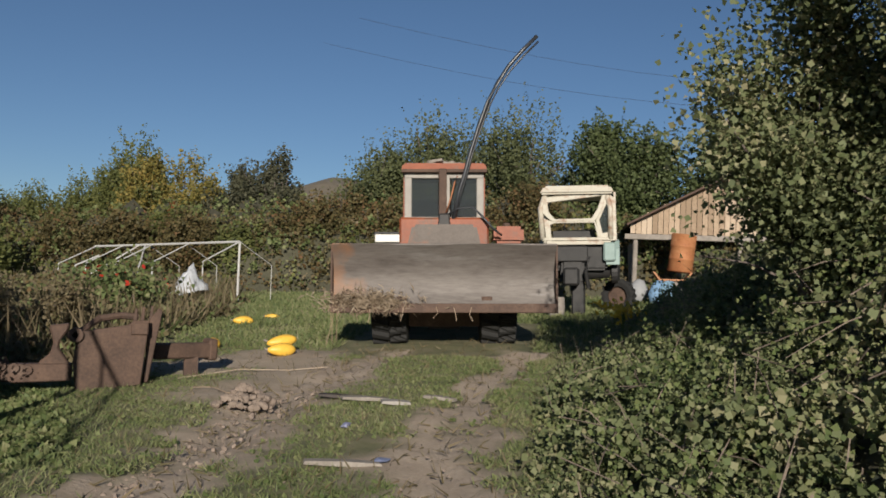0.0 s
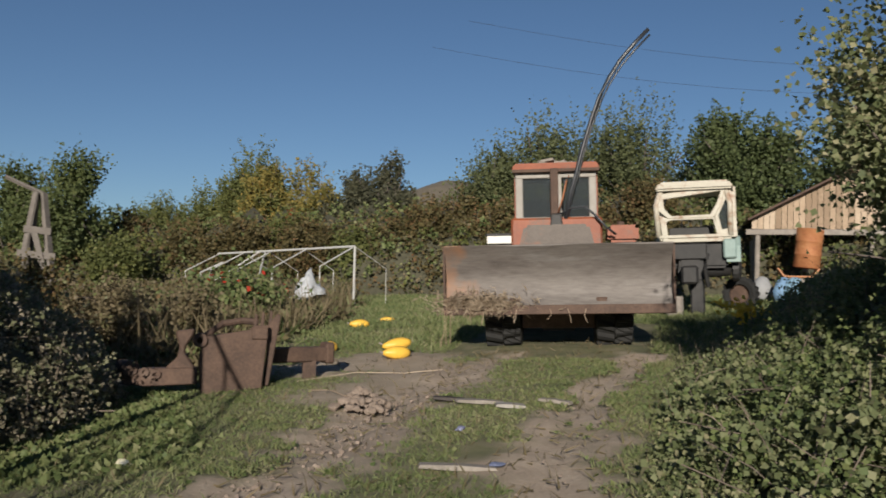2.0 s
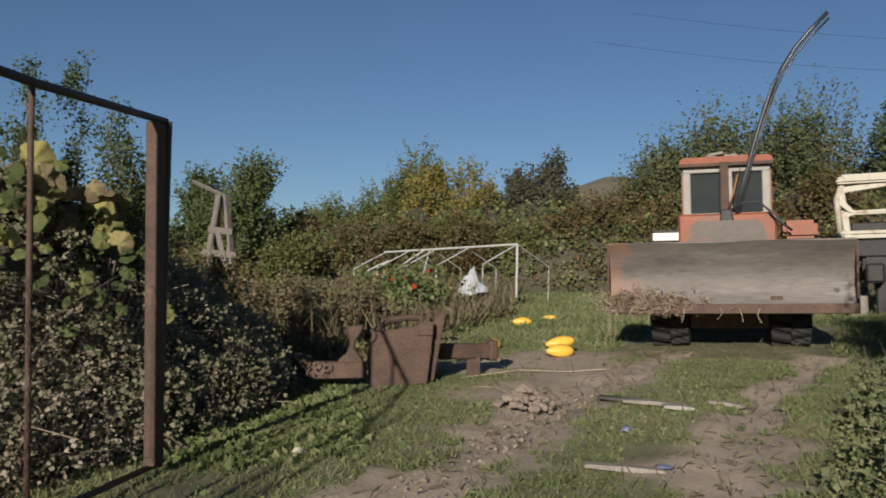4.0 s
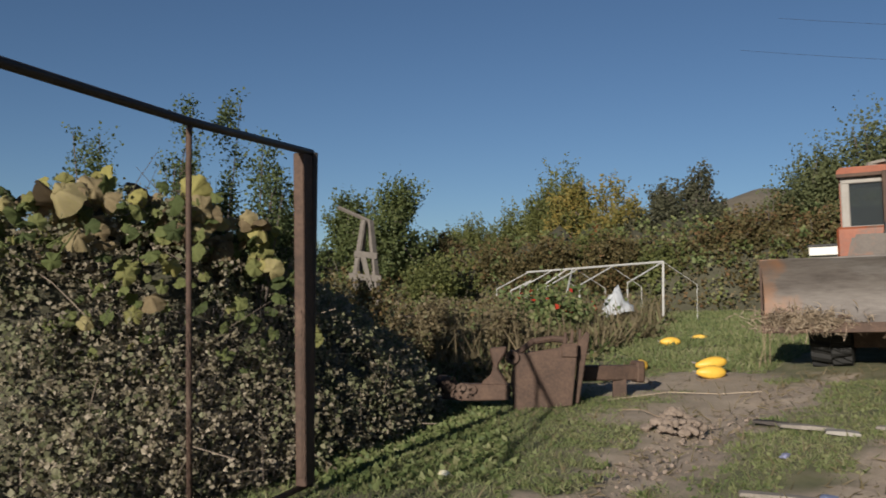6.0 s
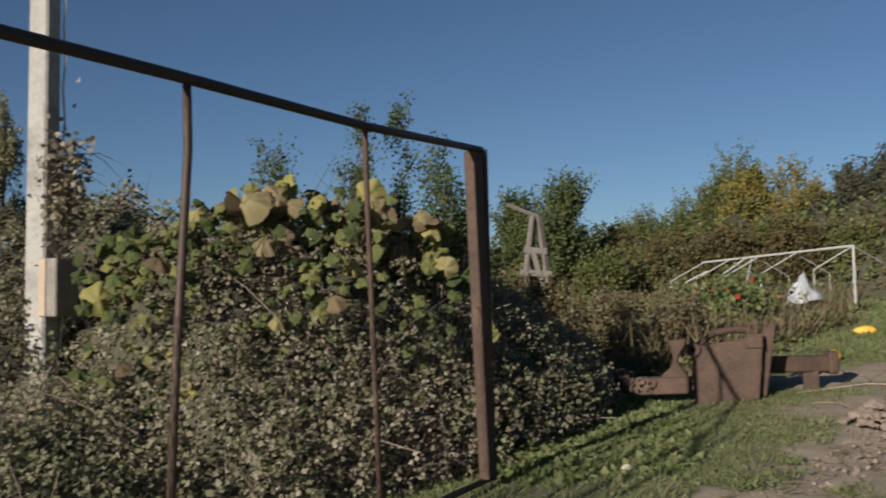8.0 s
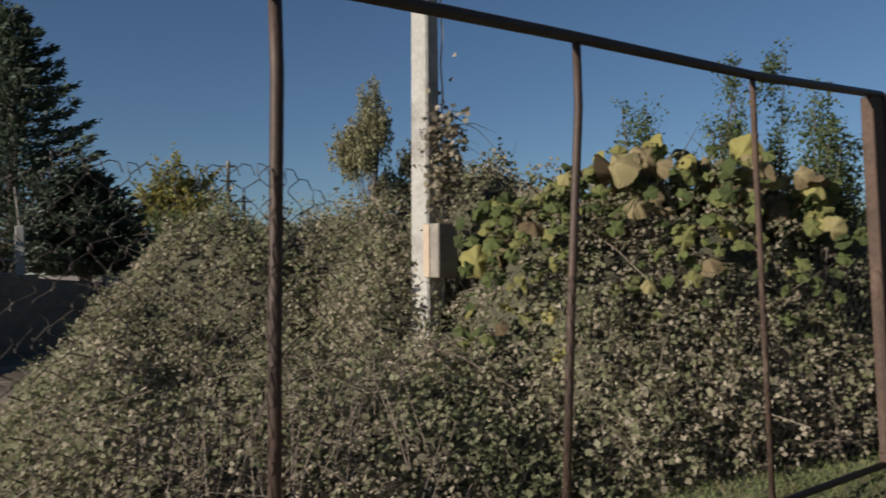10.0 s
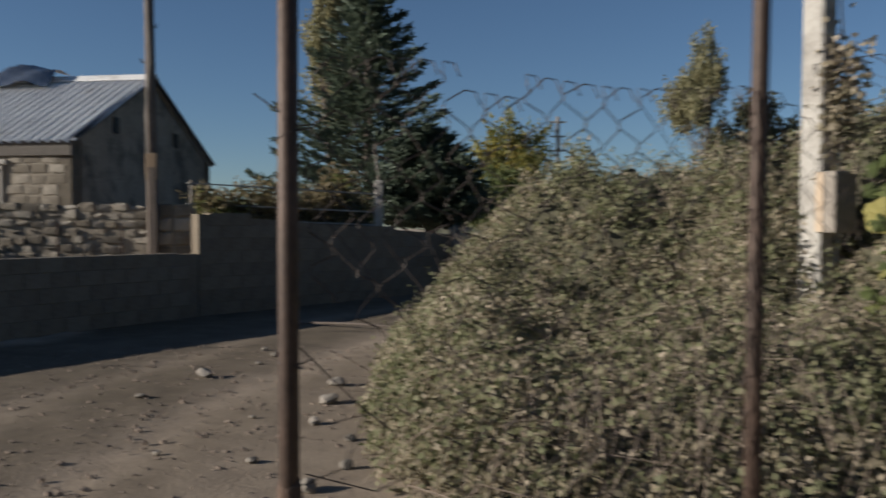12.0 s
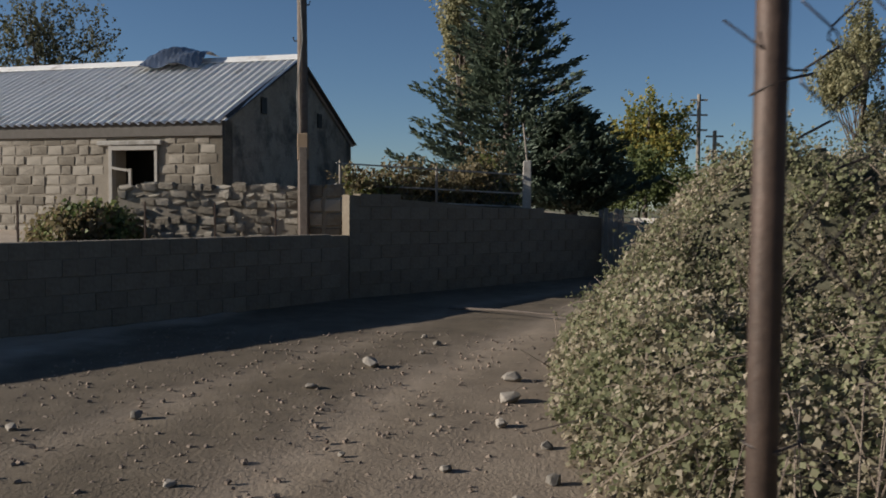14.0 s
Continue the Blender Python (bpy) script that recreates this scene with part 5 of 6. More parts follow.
for i, (x, y, c) in enumerate(((2.0, 20.6, (0.12, 0.2, 0.3)), (2.2, 20.5, (0.16, 0.26, 0.34)), (1.6, 21.2, (0.2, 0.2, 0.2)))):
    sk = thing("plastic_bag", (x, y, gz(x, y)), "crumpled blue and grey bag by the shed", "bag")
    part("bag", Mesh().lathe([(0.05, 0), (0.2, 0.05), (0.22, 0.25), (0.14, 0.45), (0.04, 0.5)], 10), mat("woven bag", [c, tuple(k * 1.4 for k in c)], 0.7), sk, soft=True, rough=0.08)

# ---- scrap digger bucket ----
wr = thing("scrap_bucket", pose(-4.25, 8.1, gz(-4.25, 8.1) - 0.02, 0, 0, 28), "rusty brown digger bucket and beam lying in the grass", "scrap")
part("side_plate", Mesh().slab([(-0.38, 0.557), (0.074, 0.636), (0.11, 0.675), (0.257, 0.68), (0.2, 0.06), (-0.377, -0.02), (-0.417, 0.284)], 0.045), M_RUST, wr, "thick rusty side plate", 0.008)
part("shell", Mesh().box((-0.08, 0.3, 0.27), (0.5, 0.5, 0.6), taper=(0.9, 0.7)), M_RUST, wr, bevel=0.05, segs=2)
part("far_plate", Mesh().slab([(0.22, 0.07), (0.257, 0.68), (0.345, 0.8), (0.38, 0.77), (0.27, 0.07)], 0.05, Matrix.Translation((0, 0.12, 0))), M_RUST, wr, bevel=0.008)
part("weld_patch", Mesh().box((0.17, -0.03, 0.6), (0.16, 0.03, 0.12)), M_RUST, wr, bevel=0.01)
part("ear", Mesh().lathe([(0.03, -0.06), (0.07, -0.06), (0.07, 0.06), (0.03, 0.06), (0.03, -0.055)], 14, pose(-0.4, 0.0, 0.53, 90, 0, 0)), M_RUST, wr)
part("rim", Mesh().tube([(-0.36, 0.1, 0.56), (-0.2, 0.25, 0.68), (0.0, 0.3, 0.71), (0.16, 0.3, 0.7)], 0.035, 8), M_RUST, wr)
for x, h in ((0.1, 0.78), (0.17, 0.8), (0.25, 0.81)):
    part("tooth", Mesh().slab([(x, 0.6), (x + 0.045, 0.6), (x + 0.05, h), (x + 0.025, h + 0.01)], 0.05, Matrix.Translation((0, 0.28, 0))), M_RUST, wr, bevel=0.005)
part("curved_arm", Mesh().slab([(-0.64, 0.614), (-0.457, 0.636), (-0.474, 0.568), (-0.54, 0.46), (-0.545, 0.4), (-0.457, 0.27), (-0.4, 0.17), (-0.714, 0.2), (-0.714, 0.267), (-0.62, 0.35), (-0.594, 0.45)], 0.12, Matrix.Translation((0, 0.08, 0))), M_RUST, wr, bevel=0.015)
beam = part("beam", Mesh().slab([(-1.13, 0.27), (-1.0, 0.25), (-0.42, 0.26), (-0.42, 0.1), (-0.9, 0.08), (-1.13, 0.1)], 0.16, Matrix.Translation((0, 0.05, 0))), M_RUST, wr, "rusty beam with bolt holes", 0.01)
for i in range(3):
    part("bolt_boss", Mesh().lathe([(0.02, 0), (0.045, 0), (0.045, 0.03), (0.02, 0.03), (0.02, 0.005)], 12, pose(-1.02 + i * 0.11, -0.03, 0.24 - 0.02 * i, 90, 0, 0)), M_RUST, beam)
part("end_boss", Mesh().lathe([(0.04, -0.12), (0.09, -0.1), (0.09, 0.1), (0.04, 0.12)], 14, pose(-1.08, 0.05, 0.24, 90, 0, 30)), M_RUST, wr)
part("cross_beam", Mesh().box((0.62, 0.7, 0.34), (0.66, 0.16, 0.16), Matrix.Rotation(radians(20), 4, "Z")), M_RUST, wr, bevel=0.015)
part("cross_beam_end", Mesh().box((0.92, 0.82, 0.35), (0.1, 0.2, 0.23), Matrix.Rotation(radians(20), 4, "Z")), M_RUST, wr, bevel=0.02)
part("cross_beam_foot", Mesh().box((0.72, 0.74, 0.14), (0.14, 0.14, 0.28)), M_RUST, wr)


# ---- pumpkins ----
def pumpkin(x, y, z, turn, l, r, tilt=0.0):
    pk = thing("pumpkin", pose(x, y, z, 0, 0, turn), "elongated ripe yellow pumpkin lying on bare soil", "pumpkin", "pumpkins in the yard")
    m = Mesh()
    n = 20
    for j in range(13):
        q = j / 12
        rr = r * math.sin(math.pi * (0.04 + 0.92 * q)) ** 0.6 * (0.82 + 0.3 * q)
        m.v += [((q - 0.5) * l, rr * (1 + 0.05 * math.cos(8 * a)) * math.cos(a), rr * (1 + 0.05 * math.cos(8 * a)) * math.sin(a) + r * 0.97 + tilt * (q - 0.5)) for a in [2 * math.pi * k / n for k in range(n)]]
    m.f += [(j * n + k, j * n + (k + 1) % n, (j + 1) * n + (k + 1) % n, (j + 1) * n + k) for j in range(12) for k in range(n)] + [tuple(range(n))[::-1], tuple(range(12 * n, 13 * n))]
    part("body", m, M_PUMPKIN, pk, soft=True)
    part("stalk", Mesh().tube([(-l * 0.49, 0, r), (-l * 0.55, 0.01, r * 1.05), (-l * 0.6, 0.02, r * 1.2)], [0.016, 0.011, 0.012], 7), M_WOOD, pk)


for x, y, turn, l, r, lift in ((-3.5, 10.72, 40, 0.36, 0.085, 0), (-3.56, 10.9, 38, 0.38, 0.08, 0.09), (-5.5, 14.7, 35, 0.34, 0.08, 0), (-4.6, 11.2, 80, 0.3, 0.085, 0), (-5.4, 15.9, 20, 0.26, 0.05, 0)):
    pumpkin(x, y, gz(x, y) + lift - 0.01, turn, l, r, 0.05 if lift else 0)


# ---- clods, boards, litter ----
def rock(size, seed, flat=0.7, sharp=0.22):
    rk = random.Random(int(seed * 977) + 5)
    bm = bmesh.new()
    for i in range(22):
        a = Vector((rk.gauss(0, 1), rk.gauss(0, 1), rk.gauss(0, 1))).normalized() * rk.uniform(1 - sharp, 1 + 0.3 * sharp)
        bm.verts.new((a.x * size, a.y * size, a.z * size * flat))
    bmesh.ops.convex_hull(bm, input=bm.verts)
    for v in [v for v in bm.verts if not v.link_faces]:
        bm.verts.remove(v)
    bmesh.ops.bevel(bm, geom=bm.edges[:], offset=size * 0.05, segments=1, affect="EDGES")
    me = bpy.data.meshes.new("rock")
    bm.to_mesh(me)
    bm.free()
    return me


md = thing("soil_mound", (-2.71, 7.4, gz(-2.71, 7.4)), "small heap of dry clay clods beside the wheel track", "mound")
rr = random.Random(9)
for i in range(120):
    a, q = rr.uniform(0, 6.28), rr.random() ** 0.6
    s = rr.uniform(0.015, 0.055)
    me = rock(s, i, 0.85, 0.3)
    part("clod", me, M_SOIL, md, m=pose(0.27 * q * math.cos(a), 0.2 * q * math.sin(a), 0.17 * (1 - q) + s * 0.2, 0, 0, rr.uniform(0, 360)))
for k, (x, y, l, w, turn, m, lab, cat) in enumerate(((-1.35, 5.45, 0.5, 0.09, 20, M_WOOD, "grey weathered board lying in the grass", "board"), (-1.45, 7.65, 0.26, 0.16, 15, M_GREYPAINT, "pale broken sheet lying on the track", "sheet"), (-1.75, 7.8, 0.45, 0.12, 25, M_WOOD, "dark rotten plank on the track", "plank"), (-2.05, 7.9, 0.32, 0.09, 5, M_DARKPIPE, "dark rotten plank on the track", "plank"), (-1.1, 7.9, 0.3, 0.1, -15, M_WOOD, "dark rotten plank on the track", "plank"))):
    bd = thing(cat, pose(x, y, gz(x, y) + 0.015, 0, 3, turn), lab, cat)
    part("panel", Mesh().slab([(-l / 2, -0.012), (-l * 0.1, -0.016), (l / 2, -0.01), (l * 0.46, 0.016), (0, 0.02), (-l * 0.48, 0.012)], w), m, bd, bevel=0.004)
for x, y, c in ((-1.12, 5.55, (0.1, 0.115, 0.18)), (-1.62, 6.6, (0.17, 0.175, 0.26))):
    rg = thing("rag", (x, y, gz(x, y) + 0.02), "crumpled faded blue rag in the grass", "rag")
    part("cloth", rock(0.06, x * 3, 0.35, 0.5), mat("blue cloth", [c, tuple(k * 1.5 for k in c)], 0.8), rg)
lt = thing("litter_scrap", (-3.4, 5.0, gz(-3.4, 5.0) + 0.02), "crumpled white and yellow wrapper in the weeds", "litter")
part("wrapper", rock(0.07, 8, 0.6, 0.6), mat("wrapper", [(0.6, 0.5, 0.2), (0.75, 0.75, 0.7)], 0.5, 0, 14), lt)
for i, (pts) in enumerate(([(-3.95, 8.75), (-3.5, 9.3), (-3.0, 9.5), (-2.6, 9.6)], [(-3.5, 8.1), (-3.3, 8.1), (-3.1, 7.95), (-2.95, 7.9)], [(-2.7, 9.8), (-2.6, 9.5), (-2.5, 9.2)])):
    rt = thing("dry_stalk", (*pts[0], gz(*pts[0])), "long dry pale vine stalk on bare soil", "stalk")
    part("stalk", Mesh().tube([(x - pts[0][0], y - pts[0][1], gz(x, y) - gz(*pts[0]) + 0.02 + 0.02 * math.sin(7 * x)) for x, y in pts], 0.004, 6), M_PLANK, rt)
r6 = random.Random(14)
small = Mesh()
for i in range(4200):
    x, y = r6.uniform(-11, 0), r6.uniform(-5, 1.2) if i % 8 else r6.uniform(1, 10)
    if dirt_amount(np.float64(x), np.float64(y)) < 0.75 or inside(np.float64(x), np.float64(y), BANK) > 0:
        continue
    s = 0.005 + 0.015 * r6.random() ** 2.5 if y < 1.2 else r6.uniform(0.004, 0.012)
    small.box((x, y, gz(x, y) + s * 0.15), (s * 2, s * 1.5, s), pose(0, 0, 0, r6.uniform(-30, 30), r6.uniform(-30, 30), r6.uniform(0, 180)), (0.7, 0.6))
for i in range(700):
    q = r6.random()
    y = 4.4 + 4.0 * q
    x = np.interp(y, [4.6, 6.7, 8.0], [-2.35, -2.47, -2.49]) + r6.gauss(0, 0.36)
    s = 0.004 + 0.017 * r6.random() ** 3
    small.box((x, y, gz(x, y) - 0.03 + s * 0.2), (s * 2, s * 1.6, s * 1.2), pose(0, 0, 0, r6.uniform(-40, 40), r6.uniform(-40, 40), r6.uniform(0, 180)), (0.7, 0.6))
tagged(part("gravel", small, M_SOIL), "scattered small stones on the dirt road", "gravel", kind="stuff")
STONES = [(-7.54, -1.0, 0.13), (-8.33, -1.01, 0.11), (-8.79, -2.27, 0.12), (-7.82, -2.54, 0.08), (-6.8, -1.04, 0.07), (-6.72, -3.44, 0.07), (-5.36, -2.63, 0.05), (-6.31, -4.05, 0.06), (-5.62, -0.72, 0.07), (-10.11, -1.81, 0.07), (-6.3, -0.75, 0.06), (-5.78, -1.29, 0.05), (-9.6, -1.9, 0.05), (-7.0, -1.5, 0.04), (-6.0, -1.9, 0.035), (-10.6, -2.0, 0.06), (-5.2, -0.9, 0.09)]
for i, (x, y, s) in enumerate(STONES):
    s *= 0.8
    st = thing("stone", pose(x, y, gz(x, y) + s * 0.35, 0, 0, i * 67), "pale angular stone lying on the dirt road", "stone", "stones on the road")
    part("stone", rock(s, i + 50, 0.62, 0.34), M_STONE, st)
stick = thing("branch", (-12.9, -1.5, gz(-12.9, -1.5) + 0.03), "dry fallen branch lying across the road", "branch")
part("limb", Mesh().tube([(-0.35, -0.5, 0), (0.1, 0.3, 0.03), (0.5, 1.1, 0.02)], [0.02, 0.018, 0.01], 7), M_BARK, stick)

# ---- greenhouse frame, plastic sheet, timber stand ----
M_TUBE = mat("chalky grey tube paint", [(0.34, 0.33, 0.31), (0.48, 0.47, 0.44)], 0.6, 0, 5, 0.1, stain=(0.2, 0.13, 0.09), stain_at=(0.58, 0.7), stain_scale=4)
gf = thing("greenhouse_frame", Matrix(), "bare white pipe frame of a small greenhouse", "frame")
R0, R1 = Vector((-7.5, 19.6, 2.34)), Vector((-12.4, 22.0, 2.22))
side = Vector((0.44, 0.9, 0)).normalized()
part("ridge_pipe", Mesh().tube([R0, R1], 0.028, 6), M_TUBE, gf)
for i, q in enumerate((0.0, 0.315, 0.565, 0.78, 0.99)):
    top = R0.lerp(R1, q)
    for sgn in ((-1, 1) if i == 0 else (-1,)):
        e = top + side * sgn * 1.05 + Vector((0, 0, -0.5))
        f = Vector((e.x, e.y, gz(e.x, e.y) - 0.1))
        part("rafter", Mesh().tube([top, top.lerp(e, 0.9), e, e.lerp(f, 0.15), f], 0.017 if sgn < 0 else 0.008, 6), M_TUBE, gf)
part("rafter", Mesh().tube([R0.lerp(R1, 0.83) - side * 0.5 + Vector((0, 0, -0.28)), R0.lerp(R1, 0.86) - side * 1.05 + Vector((0, 0, -0.55)), R0.lerp(R1, 0.86) - side * 1.05 + Vector((0, 0, -1.0))], 0.024, 6), M_TUBE, gf)
for q in (0.34, 0.6, 0.8):
    part("far_rafter", Mesh().tube([R0.lerp(R1, q), R0.lerp(R1, q) + side * 1.0 + Vector((0, 0, -0.5)), R0.lerp(R1, q) + side * 1.0 + Vector((0, 0, -1.4))], 0.011, 5), M_TUBE, gf)
part("end_post", Mesh().tube([R0, Vector((R0.x, R0.y, gz(R0.x, R0.y) - 0.1))], 0.028, 6), M_TUBE, gf)
part("brace", Mesh().tube([R0.lerp(R1, 0.62), R0.lerp(R1, 0.45) - side * 0.9 + Vector((0, 0, -0.75))], 0.022, 6), M_TUBE, gf)
part("brace", Mesh().tube([R0.lerp(R1, 0.66), R0.lerp(R1, 0.8) - side * 0.9 + Vector((0, 0, -0.8))], 0.022, 6), M_TUBE, gf)
ps = thing("plastic_sheet", (-8.0, 18.0, gz(-8.0, 18.0) + 0.3), "crumpled torn white plastic film in the weeds", "film")
pm = Mesh()
for j in range(9):
    for i in range(20):
        a, q = 2 * math.pi * i / 20, j / 8
        w = noise.noise(Vector((2.2 * q * math.cos(a), 2.2 * q * math.sin(a), 3.0))) + 0.6 * noise.noise(Vector((6 * q * math.cos(a), 6 * q * math.sin(a), 1.0)))
        pm.v.append(((0.45 + 0.12 * w) * q * math.cos(a), 0.35 * q * math.sin(a), 0.5 * (1 - q ** 1.6) * (1 + 0.8 * w) + 0.12 * math.cos(a) * q))
pm.f += [(j * 20 + i, j * 20 + (i + 1) % 20, j * 20 + 20 + (i + 1) % 20, j * 20 + 20 + i) for j in range(8) for i in range(20)]
part("film", pm, M_PLASTIC, ps, soft=True)
# Weathered wood, its tone lowered to put the trestle in shade.
M_SHADEWOOD = mat("weathered wood darkened for shade", [(0.09, 0.077, 0.065), (0.15, 0.13, 0.11), (0.21, 0.185, 0.16)], 0.85, 0, 6, 0.4)
td = thing("timber_stand", pose(-8.95, 10.8, gz(-8.95, 10.8), 0, 0, 35), "weathered wooden trestle tower in the weeds", "trestle")
for (ax, ay), (bx, by) in (((-0.36, -0.25), (-0.05, 0)), ((0.36, -0.25), (0.06, 0)), ((0.3, 0.35), (0.04, 0.05)), ((-0.26, 0.35), (-0.04, 0.05))):
    a, b = Vector((ax, ay, -0.1)), Vector((bx, by, 2.3))
    part("leg", Mesh().box((0, 0, 0), (0.1, 0.045, (b - a).length)), M_SHADEWOOD, td, bevel=0.006, m=Matrix.Translation((a + b) / 2) @ (b - a).to_track_quat("Z", "Y").to_matrix().to_4x4())
for z, w in ((1.75, 0.36), (1.4, 0.5), (0.9, 0.62)):
    part("crossbar", Mesh().box((0, -0.32 + 0.13 * z, z), (w, 0.04, 0.1), Matrix.Rotation(radians(5), 4, "Y")), M_SHADEWOOD, td, bevel=0.006)
part("brace", Mesh().box((0.06, -0.16, 1.35), (0.08, 0.04, 0.75), Matrix.Rotation(radians(-14), 4, "Y")), M_SHADEWOOD, td, bevel=0.006)
part("boom", Mesh().tube([(-0.45, 0, 2.5), (0.05, 0, 2.28)], 0.03, 4), M_SHADEWOOD, td)
ros = thing("rose_bush", (-7.7, 14.6, gz(-7.7, 14.6)), "small rose bush with red blooms among weeds", "rose bush")
r7 = np.random.default_rng(77)
q = r7.normal(0, 1, (1400, 3)) * (0.45, 0.4, 0.25) + (0, 0, 0.6)
leaves("foliage", r7, q, r7.normal(size=q.shape), 0.08, L_WEED, ros)
q = r7.normal(0, 1, (22, 3)) * (0.5, 0.4, 0.22) + (0, -0.1, 0.75)
leaves("blooms", r7, q, r7.normal(size=q.shape), 0.07, leaf_mat("red petals", [(0.4, 0.03, 0.02), (0.55, 0.06, 0.03)]), ros, 0.8)["kind"] = "stuff"
bs = thing("flower_clump", (0.62, 10.6, gz(0.62, 10.6)), "clump of yellow flowers by the hedge", "flowers")
q = r7.normal(0, 1, (120, 3)) * (0.14, 0.12, 0.05) + (0, 0, 0.62)
leaves("blossom", r7, q, r7.normal(size=q.shape), 0.05, leaf_mat("yellow petals", [(0.6, 0.42, 0.04), (0.7, 0.52, 0.08)]), bs, 0.8)["kind"] = "stuff"
part("stalks", Mesh().tube([(0, 0, -0.1), (0.02, 0, 0.6)], 0.02, 5), L_WEED, bs)

# ---- stone house across the road ----
hs = thing("house", pose(-18.0, -6.9, 0.8, 0, 0, -10), "one-storey limestone house with a corrugated sheet roof", "house")
Z0 = 0.8
fw = Mesh()
W0, W1 = -9.35 + 6.9, -8.37 + 6.9
for (a, b, c, d) in ((-9.0, W0, 0, 2.3), (W1, 0, 0, 2.3), (W0, W1, 0, 0.4), (W0, W1, 1.74, 2.3)):
    fw.box((-0.2, (a + b) / 2, (c + d) / 2), (0.4, b - a, d - c))
front = part("front_wall", fw, M_LIMEMORTAR, hs)
part("gable_wall", Mesh().slab([(-6.6, 0), (0, 0), (0, 2.28), (-3.3, 3.9), (-6.6, 2.28)], 0.36, Matrix.Translation((-0.2, -0.2, 0)) @ Matrix.Translation((0.2, 0.02, 0))), mat("soot-grey plastered stone", [(0.19, 0.155, 0.115), (0.275, 0.228, 0.175), (0.36, 0.305, 0.24)], 0.95, 0, 2, 0.9, stain=(0.1, 0.087, 0.07), stain_at=(0.48, 0.62), stain_scale=1.1), hs, "dark plastered gable wall")
part("back_wall", Mesh().box((-6.5, -4.5, 1.15), (0.36, 9.0, 2.3)), M_LIMEMORTAR, hs)
# Dark mortar colour on the beam takes in the eave's shade.
part("ring_beam", Mesh().box((0.03, -4.4, 2.13), (0.08, 8.9, 0.3)), M_MORTAR, hs, "concrete ring beam, its dark tone partly eave shade", 0.01, rough=0.03)
for y, z in ((-1.7, 2.75), (-4.6, 2.7)):
    part("vent", Mesh().box((-y * 0 + y, 0.012, z), (0.24, 0.04, 0.34)), M_BLACK, hs)
# corrugated roof
for sgn in (1, -1):
    rm = Mesh()
    n = 440
    L0 = 3.88
    dx, dz = math.cos(radians(27.3)), math.sin(radians(27.3))
    for j, q in enumerate((0.0, 0.34, 0.67, 1.0)):
        for k in range(n + 1):
            y = 0.16 - 9.4 * k / n
            w = 0.028 * math.sin(k / n * 9.4 / 0.2 * 2 * math.pi) + 0.004 * math.sin(k * 0.37 + j)
            ex = -3.3 + sgn * q * L0 * dx
            rm.v.append((ex + sgn * w * dz, y, 4.02 - q * L0 * dz + w * dx))
    rm.f += [(j * (n + 1) + k, j * (n + 1) + k + 1, (j + 1) * (n + 1) + k + 1, (j + 1) * (n + 1) + k) for j in range(3) for k in range(n)]
    part("roof_slope", rm, M_ROOF, hs, "pale grey corrugated roofing", soft=True)
part("ridge_cap", Mesh().slab([(-0.18, -0.1), (0, 0.03), (0.18, -0.1), (0.18, -0.08), (0, 0.05), (-0.18, -0.08)], 9.4, Matrix.Translation((-3.3, -4.55, 4.05))), M_ROOF, hs)
for x0, z0, x1, z1 in ((0.05, 2.3, -3.3, 3.98), (-6.65, 2.3, -3.3, 3.98)):
    part("barge_board", Mesh().tube([(x0, 0.1, z0), (x1, 0.1, z1)], 0.06, 4), M_DARKPIPE, hs)
win = part("window", Mesh().box((0.0, W0 - 0.04, 1.07), (0.14, 0.09, 1.5)), M_GREYPAINT, hs, "empty grey window frame", 0.01)
part("frame", Mesh().box((0.0, W1 + 0.02, 1.07), (0.12, 0.06, 1.42)), M_GREYPAINT, win)
part("frame", Mesh().box((0.01, (W0 + W1) / 2, 1.76), (0.14, 1.1, 0.08)), M_GREYPAINT, win)
part("sash", Mesh().box((0.06, W0 + 0.2, 1.34), (0.05, 0.45, 0.05), Matrix.Rotation(radians(-8), 4, "X")), M_GREYPAINT, win)
part("sash", Mesh().box((0.06, W0 + 0.42, 0.9), (0.05, 0.05, 0.9)), M_GREYPAINT, win)
part("lintel", Mesh().box((0.04, (W0 + W1) / 2 - 0.1, 1.86), (0.08, 1.5, 0.1)), M_CONC, hs, bevel=0.02, rough=0.02)
# Black sheet and lid added to stand for the dark room inside.
part("dark_room_sheet", Mesh().box((-1.4, -3.0, 1.1), (0.1, 5.6, 2.2)), M_BLACK, hs)
part("dark_room_lid", Mesh().box((-3.3, -4.4, 2.26), (6.2, 8.7, 0.06)), M_BLACK, hs)
part("floor", Mesh().box((-3.3, -4.5, 0.0), (6.2, 8.6, 0.1)), M_MORTAR, hs)
fs = thing("foil_sheet", pose(-21.5, -9.3, 4.82, 0, 22, -10) @ Matrix.Scale(1.15, 4), "bent silver foil sheet lying over the roof ridge", "sheet")
fm = Mesh()
for j in range(8):
    for i in range(15):
        u, v = i / 14, j / 7
        fm.v.append(((v - 0.6) * 0.95, (u - 0.5) * 1.45, 0.2 * math.sin(math.pi * v) * (0.6 + 0.5 * math.sin(math.pi * u)) + 0.05 * math.sin(11 * u + 7 * v) - 0.2 * (u - 0.55) ** 2))
fm.f += [(j * 15 + i, j * 15 + i + 1, j * 15 + i + 16, j * 15 + i + 15) for j in range(7) for i in range(14)]
part("foil", fm, M_FOIL, fs)

